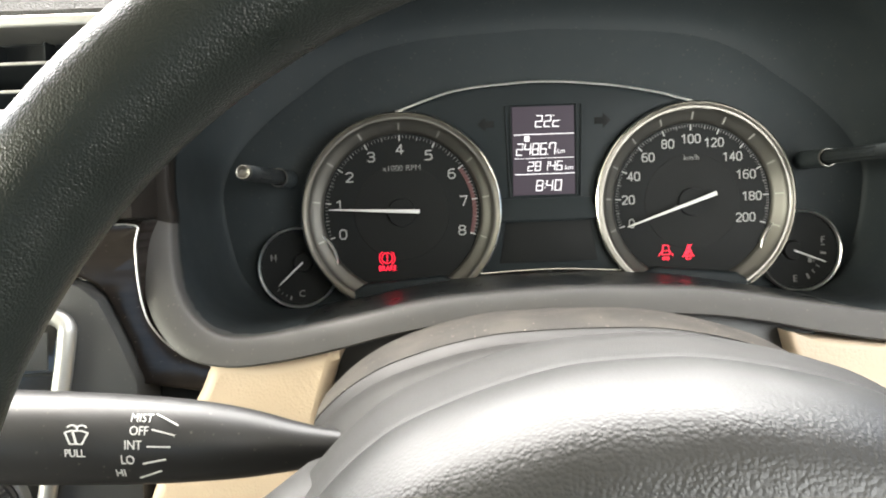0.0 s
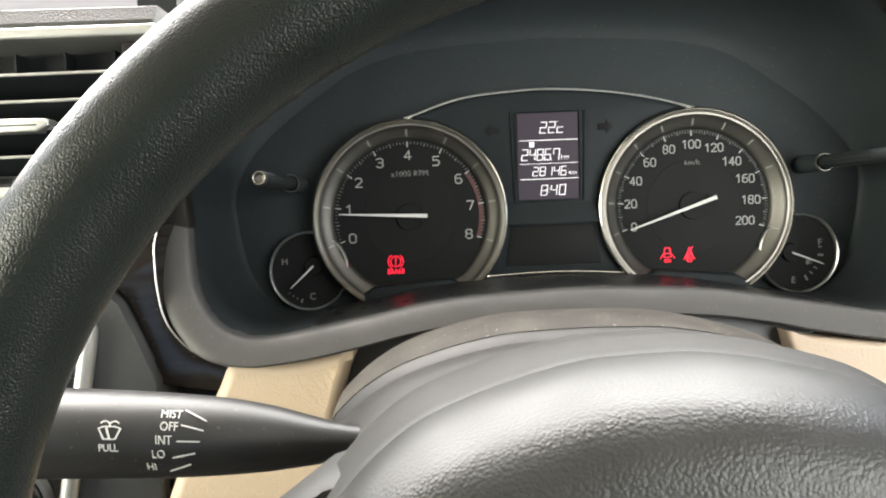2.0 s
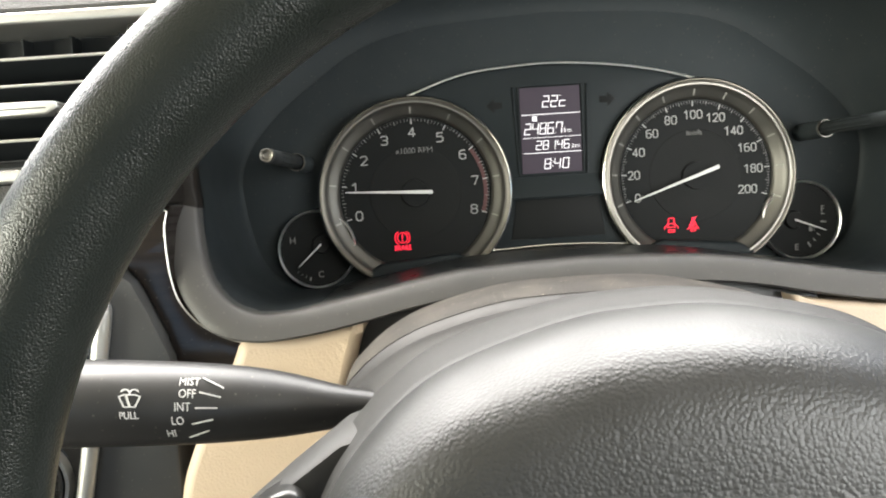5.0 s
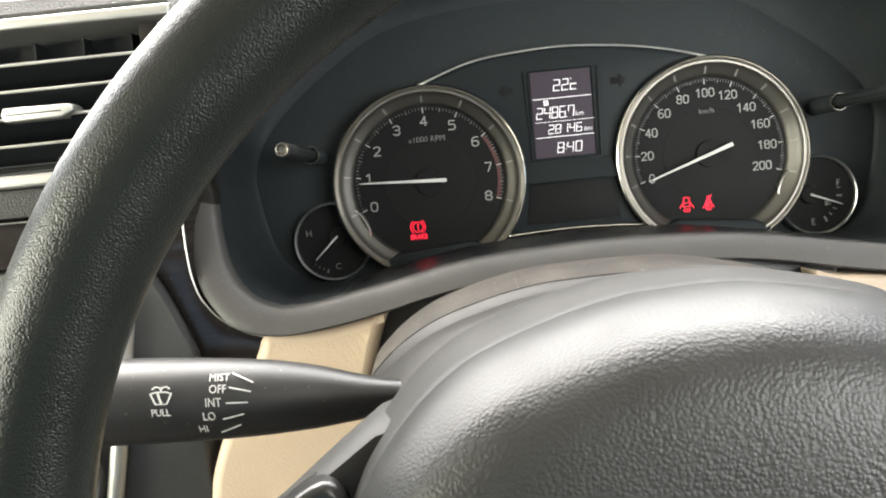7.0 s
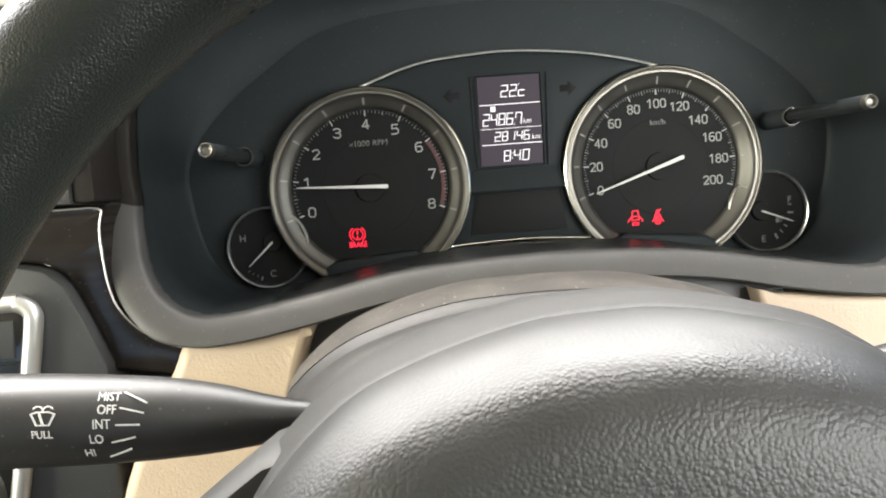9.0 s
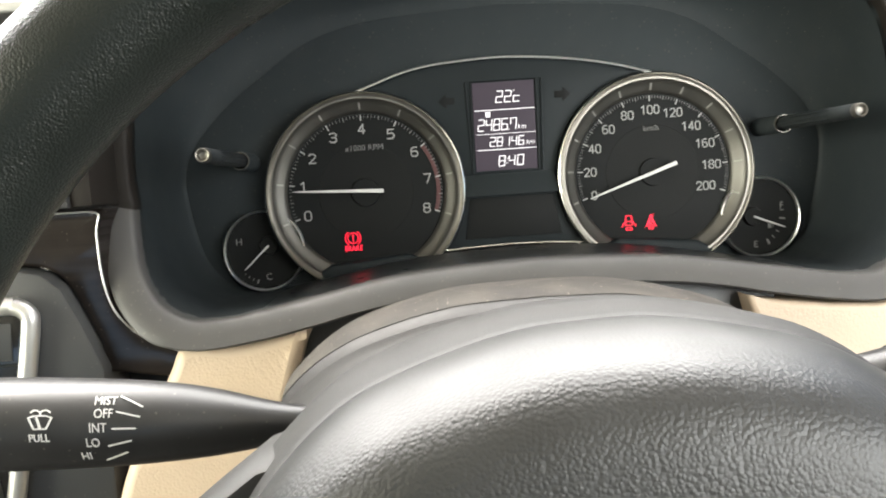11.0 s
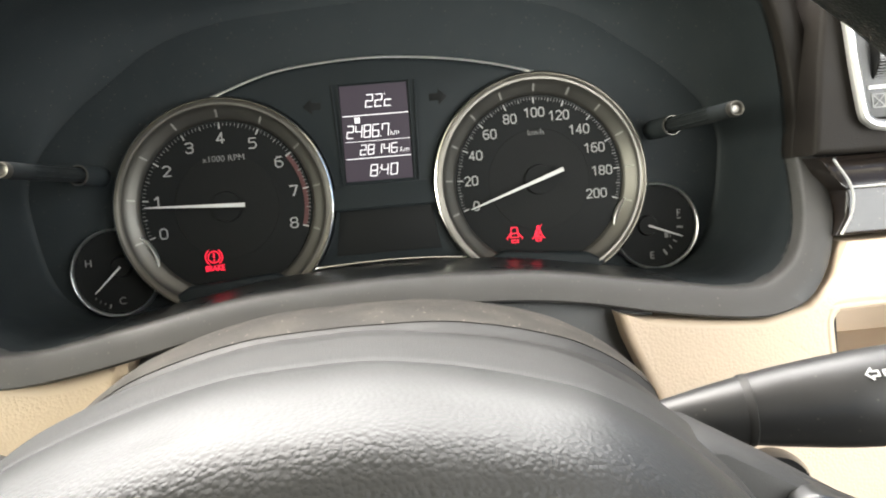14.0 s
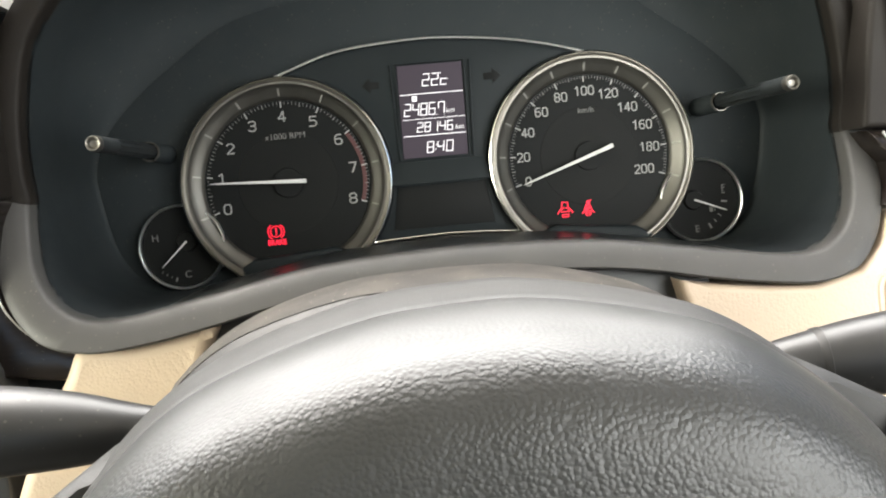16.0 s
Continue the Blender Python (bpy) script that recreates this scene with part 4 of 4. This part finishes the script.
vent_r = empty("air_vent", "black side air vent with a rounded silver frame and thumbwheel", "air vent", group="air vents")
tagged(part("vent_surround", plate([(0.1990, 0.8970), (0.2150, 0.8962), (0.44, 0.8955), (0.44, 1.004), (0.214, 1.004), (0.208, 0.975), (0.2030, 0.940)], -0.0965, -0.028, 0.003, 3), M_HOOD), "dark grained plastic around the side vent", "dashboard", kind="structure")
fr = smooth_line([(0.2115, -0.101, 0.990), (0.2130, -0.101, 0.970), (0.2155, -0.101, 0.9500), (0.2170, -0.101, 0.9350), (0.2198, -0.101, 0.9150), (0.2222, -0.101, 0.9105), (0.2270, -0.101, 0.9082), (0.2400, -0.101, 0.9076), (0.30, -0.101, 0.9076)], 6)
part("silver_frame", tube(fr, 0.0026, 10, up=Vector((0, 1, 0))), M_SATIN, vent_r, "rounded satin silver frame")
part("dark_inner", plate([(0.2155, 0.985), (0.2195, 0.940), (0.2225, 0.917), (0.2260, 0.9115), (0.300, 0.9110), (0.300, 0.985)], -0.0985, -0.0960, 0.0008), M_CONSOLE, vent_r)
wheel_t = part("thumbwheel", mapped(lathe_y(0, 0, [(0.0, -0.0035), (0.0115, -0.0035), (0.0120, -0.003), (0.0120, 0.003), (0.0115, 0.0035), (0.0, 0.0035)], 48), lambda p: Vector((0.2305 + p.y * 1.2, -0.0935 + p.x, 0.9400 + p.z))), M_GLOSS, vent_r, "ribbed black thumbwheel")
for k in range(24):
    a = math.pi * (0.55 + 0.9 * k / 23)
    part("wheel_rib", box(0.2268, 0.2342, -0.0935 + 0.0121 * math.cos(a) - 0.0004, -0.0935 + 0.0121 * math.cos(a) + 0.0003, 0.9400 + 0.0121 * math.sin(a) - 0.0003, 0.9400 + 0.0121 * math.sin(a) + 0.0003), M_CONSOLE, wheel_t, smooth=False)
part("well", box(0.2240, 0.2370, -0.0995, -0.0986, 0.9245, 0.9262, 0.0003), M_SATIN, vent_r)
part("vent_mark", merge([mapped(stroke([(-0.003, -0.003), (0.003, -0.003), (0.003, 0.003), (-0.003, 0.003), (-0.003, -0.003)], 0.0006), lambda p: Vector((0.2290 + p.x, -0.0990 - p.z, 0.9192 + p.y))),
                         mapped(stroke([(-0.003, -0.003), (0.003, 0.003)], 0.0006), lambda p: Vector((0.2290 + p.x, -0.0990 - p.z, 0.9192 + p.y))),
                         mapped(stroke([(-0.003, 0.003), (0.003, -0.003)], 0.0006), lambda p: Vector((0.2290 + p.x, -0.0990 - p.z, 0.9192 + p.y)))]), M_WHITE, vent_r, "white vent-closed symbol", smooth=False)

# ---- steering column ----
AX = -0.0130


def column_loop(y, apex, spread, low):
    half = [(0, 0), (0.027, -0.0008), (0.043, -0.0030), (0.058, -0.0065), (0.074, -0.0117), (0.087, -0.0188), (0.0965, -0.0265), (0.1020, -0.0340), (0.1035, -0.0520)]
    pts = [(x * spread, apex + z) for x, z in half] + [(0.092 * spread, low + 0.02), (0.06 * spread, low), (0, low - 0.004)]
    right = [(p.x, p.y) for p in smooth_line([(x, z, 0) for x, z in pts], 4)]
    left = [(-x, z) for x, z in right[1:-1]][::-1]
    return [Vector((AX + x, y, z)) for x, z in right + left]


column = empty("steering_column", "dusty dark plastic steering column shroud", "steering column")
rows = [(-0.070, 0.844, 0.96, 0.752), (-0.120, 0.8515, 0.98, 0.750), (-0.150, 0.8552, 0.995, 0.748), (-0.170, 0.8562, 1.0, 0.748), (-0.186, 0.8556, 1.0, 0.748), (-0.198, 0.8538, 0.995, 0.748)]
part("shroud", loft([column_loop(*r) for r in rows], True, True, False), M_COLUMN, column, "dust-covered upper shroud", sharp=60)
rows = [(-0.198, 0.8535, 0.994, 0.748), (-0.202, 0.8505, 0.985, 0.749), (-0.207, 0.8500, 0.982, 0.749), (-0.213, 0.8520, 0.980, 0.750), (-0.223, 0.8508, 0.97, 0.750), (-0.240, 0.8450, 0.94, 0.752), (-0.262, 0.832, 0.90, 0.756)]
part("collar", loft([column_loop(*r) for r in rows], True, False, True), M_SHELL, column, "grooved grey collar", sharp=60)


# ---- stalks ----
def stalk(name, path, radii, label, flat=1.0):
    pts = smooth_line(path, 6)
    rr = [p.x for p in smooth_line([(r, 0, 0) for r in radii], 6)]
    ob = part(name, tube(pts, rr, 36, flat), M_STALK)
    return tagged(ob, label, "stalk", group="column stalks")


WIPER = [(-0.090, -0.228, 0.8200), (-0.104, -0.230, 0.8215), (-0.116, -0.2315, 0.8225), (-0.130, -0.233, 0.8243), (-0.145, -0.235, 0.8262), (-0.161, -0.237, 0.8278), (-0.180, -0.2395, 0.8297), (-0.200, -0.242, 0.8315), (-0.218, -0.2442, 0.8330), (-0.230, -0.2457, 0.8340), (-0.233, -0.246, 0.8343)]
wiper = stalk("wiper_stalk", WIPER, [0.0046, 0.0060, 0.0084, 0.0112, 0.0131, 0.0142, 0.0148, 0.0151, 0.0150, 0.0135, 0.008], "black plastic wiper stalk with white markings")
INDIC = [(0.072, -0.213, 0.8150), (0.086, -0.2150, 0.8165), (0.098, -0.2165, 0.8173), (0.110, -0.218, 0.8180), (0.122, -0.2195, 0.8186), (0.140, -0.222, 0.8193), (0.155, -0.224, 0.8200), (0.175, -0.227, 0.8208), (0.195, -0.230, 0.8216), (0.208, -0.232, 0.8222), (0.211, -0.2325, 0.8224)]
indicator = stalk("indicator_stalk", INDIC, [0.0050, 0.0068, 0.0090, 0.0110, 0.0128, 0.0148, 0.0157, 0.0160, 0.0158, 0.0140, 0.008], "black plastic indicator stalk with white arrows")


def on_stalk(bm, x0, v0, path, r):
    """Wrap flat art round a stalk; x0 along it, v0 the height above its axis."""
    pts = smooth_line(path, 6)
    def f(p):
        x = x0 + p.x
        a = min(pts, key=lambda q: abs(q.x - x))
        i = pts.index(a)
        b = pts[i + 1] if (i + 1 < len(pts) and (pts[i + 1].x - a.x) * (x - a.x) > 0) else pts[max(i - 1, 0)]
        k = (x - a.x) / (b.x - a.x) if abs(b.x - a.x) > 1e-9 else 0
        c = a + (b - a) * k
        th = (v0 + p.y) / r
        R = r + 0.0003 + p.z
        return Vector((x, c.y - R * math.cos(th), c.z + R * math.sin(th)))
    return mapped(bm, f)


MARKS = [("MIST", -0.1604, 0.0107), ("OFF", -0.1608, 0.0065), ("INT", -0.1624, 0.0021), ("LO", -0.1642, -0.0026), ("HI", -0.1670, -0.0076)]
for k, (word, x, v) in enumerate(MARKS):
    part("marking", on_stalk(flat_text(word, 0.0041, wide=0.80, bold=0.0), x, v, WIPER, 0.0143), M_MARKING, wiper, smooth=False)
    x1 = (-0.1560, -0.1568, -0.1580, -0.1596, -0.1614)[k]
    dv = (0.0018, 0.0008, 0.0, -0.0008, -0.0016)[k]
    part("marking_line", on_stalk(stroke([(i * 0.0068 / 6, dv * (1 - 2 * i / 6)) for i in range(7)], 0.00045), x1, v - 0.0002, WIPER, 0.0143), M_MARKING, wiper, smooth=False)
fan = [stroke([(-0.0030, 0.0015), (-0.0016, -0.0024), (0.0016, -0.0024), (0.0030, 0.0015)], 0.00045), stroke([(-0.0030, 0.0015), (-0.0015, 0.0022), (0.0015, 0.0022), (0.0030, 0.0015)], 0.00045),
       stroke([(0.0, -0.0020), (-0.0009, 0.0016)], 0.0006), stroke(arc_pts(-0.0013, 0.0030, 0.0012, 20, 160, 6), 0.0004), stroke(arc_pts(0.0013, 0.0030, 0.0012, 20, 160, 6), 0.0004), stroke([(0.0, 0.0022), (0, 0.0034)], 0.00035)]
part("washer_symbol", on_stalk(mapped(merge(fan), lambda p: Vector((p.x * 1.12, p.y * 0.86, p.z))), -0.1790, 0.0044, WIPER, 0.0149), M_MARKING, wiper, "white washer symbol", smooth=False)
part("marking", on_stalk(flat_text("PULL", 0.0034, wide=0.82), -0.1794, -0.0006, WIPER, 0.0149), M_MARKING, wiper, smooth=False)
arrow = [(-0.0026, 0), (-0.0004, 0.0022), (-0.0004, 0.0010), (0.0019, 0.0010), (0.0019, -0.0010), (-0.0004, -0.0010), (-0.0004, -0.0022), (-0.0026, 0)]
part("stalk_ring", tube([Vector((0.1085, -0.2178, 0.8179)), Vector((0.1092, -0.2179, 0.81795)), Vector((0.1110, -0.2181, 0.8180)), Vector((0.1117, -0.2182, 0.81805))], [0.0106, 0.0113, 0.0116, 0.0110], 36), M_SHELL, indicator, "thin raised ring")
part("turn_symbol", on_stalk(stroke([(x * 0.82, y * 0.82) for x, y in arrow], 0.0005), 0.1434, 0.0113, INDIC, 0.0157), M_MARKING, indicator, "white arrow outline", smooth=False)
part("turn_symbol", on_stalk(stroke([(-x * 0.82, y * 0.82) for x, y in arrow], 0.0005), 0.1480, 0.0113, INDIC, 0.0158), M_MARKING, indicator, "white arrow outline", smooth=False)

# ---- steering wheel ----
HUB, LEAN_BACK, ROLL = Vector((-0.0131, -0.3335, 0.7952)), 0.0077, radians(2.0)
WX = Vector((1, 0, 0))
WU = Vector((0, math.sin(LEAN_BACK), math.cos(LEAN_BACK)))
WN = Vector((0, -math.cos(LEAN_BACK), math.sin(LEAN_BACK)))


def wheel(a, b, n):
    c, s = math.cos(ROLL), math.sin(ROLL)
    return HUB + WX * (a * c - b * s) + WU * (a * s + b * c) + WN * n


def hubbed(a, b, n):
    """A point of the hub, which sits a little behind and to the side of the rim."""
    return wheel(a - 0.0020, b, n - 0.0085)


steering = empty("steering_wheel", "black leather steering wheel with a grained centre pad", "steering wheel")
RIM_R, TUBE_R = 0.1757, 0.0150
loops = []
for k in range(120):
    a = 2 * math.pi * k / 120
    lp = []
    for j in range(28):
        t = 2 * math.pi * j / 28
        rr = TUBE_R * (1.0 + 0.04 * math.cos(2 * t))
        R = RIM_R + rr * math.cos(t)
        lp.append(wheel(R * math.cos(a), R * math.sin(a), rr * 1.02 * math.sin(t)))
    loops.append(lp)
loops.append(loops[0])
part("rim", loft(loops), M_RIM, steering, "black grained leather rim")

pad_half = [(0, 0.0675), (0.015, 0.0670), (0.032, 0.0640), (0.050, 0.0590), (0.062, 0.0540), (0.074, 0.0455), (0.085, 0.0340), (0.0925, 0.0210), (0.0965, 0.0070), (0.0960, -0.015), (0.088, -0.044), (0.070, -0.064), (0.035, -0.078), (0, -0.081)]
pad_line = [(p.x, p.y) for p in smooth_line([(x, z, 0) for x, z in pad_half], 6)]
PAD = pad_line + [(-x, z) for x, z in pad_line[1:-1]][::-1]


PAD_FRONT = 0.0270


def rear(b):
    return -0.0060 - 0.40 * max(0.0, b - 0.033)


def pad_loop(s, n):
    # the rear edge runs further back along the top; n runs from 0 (rear edge) to 1 (front)
    return [hubbed(a * s, b * s + 0.004 * (1 - s), rear(b) * (1 - n) + PAD_FRONT * n) for a, b in PAD]


FLANK = [(0.985, -0.6), (0.996, -0.05), (1.0, 0.03), (0.998, 0.10), (0.993, 0.19), (0.984, 0.285), (0.970, 0.385), (0.951, 0.48)]
FRONT = [(0.951, 0.48), (0.930, 0.600), (0.903, 0.705), (0.868, 0.790), (0.825, 0.856), (0.770, 0.908), (0.70, 0.944), (0.62, 0.967), (0.52, 0.984), (0.40, 0.993), (0.26, 0.998), (0.13, 1.0), (0.02, 1.0)]
pad = part("airbag_pad", loft([pad_loop(s, n) for s, n in FRONT], True, False, True), M_LEATHER, steering, "grained black centre pad")
part("pad_edge", loft([pad_loop(s, n) for s, n in FLANK]), M_LEATHER, pad, "smooth rounded black pad edge")

shell_loops = []
for s, n in ((0.985, -0.004), (1.0, -0.0055), (1.012, -0.009), (1.028, -0.020), (1.045, -0.032), (1.03, -0.046), (0.8, -0.058)):
    shell_loops.append([hubbed(a * s, b * (1 + (s - 1) * (1 - 0.45 * min(1.0, max(0.0, b / 0.05)))), n + (rear(b) + 0.006) * (1.0 if n > -0.021 else 0.5)) for a, b in PAD])
part("hub_shell", loft(shell_loops, True, False, True), M_SHELL, steering, "smooth grey-black hub cover")


def spoke(sx):
    top = [(0.070, 0.043), (0.086, 0.0400), (0.1015, 0.0305), (0.1166, 0.0205), (0.140, 0.0085), (0.166, 0.0)]
    bot = [(0.070, -0.060), (0.086, -0.052), (0.1015, -0.046), (0.1166, -0.042), (0.140, -0.040), (0.166, -0.040)]
    loops = []
    for (a, b), (a2, b2) in zip(top, bot):
        k = (a - 0.07) / 0.096
        nf, nb = -0.0175 + 0.0135 * k, -0.050 + 0.036 * k
        ring = [(a, b - 0.000, nb), (a, b, nf - 0.004), (a, b - 0.002, nf - 0.001), (a, b - 0.006, nf), (a2, b2 + 0.006, nf), (a2, b2, nf - 0.004), (a2, b2, nb)]
        loops.append([hubbed(sx * x, y, n) for x, y, n in ring])
    sp = part("spoke", loft(loops, True, True, True), M_SHELL, steering, "smooth grey-black spoke")
    pod = [(0.0972, 0.0100), (0.0982, 0.0190), (0.1015, 0.0245), (0.1075, 0.0245), (0.119, 0.0180), (0.136, 0.0080), (0.142, 0.001), (0.142, -0.020), (0.130, -0.028), (0.112, -0.032), (0.1000, -0.028), (0.0972, -0.012)]
    bm = plate([(p.x, p.y) for p in smooth_line([(x, z, 0) for x, z in pod], 4, True)], 0.0, 0.014, 0.0030, 5)
    bm = mapped(bm, lambda p: hubbed(sx * (p.x - 0.0035), p.z + 0.0045, -0.0080 + 0.12 * (p.x - 0.097) - p.y))
    part("switch_pod", bm, M_SWITCH, sp, "satin black switch pod", sharp=60)


spoke(1)
spoke(-1)
emblem = [(-0.0075, 0.0), (-0.006, 0.0085), (0.0, 0.0110), (0.006, 0.0085), (0.0075, 0.0), (0.006, -0.0085), (0.0, -0.0110), (-0.006, -0.0085)]
part("emblem", mapped(plate(emblem, 0.0, 0.003, 0.001), lambda p: hubbed(p.x, p.z + 0.0105, 0.0275 - p.y)), M_CHROME, steering, "small chrome emblem shape")
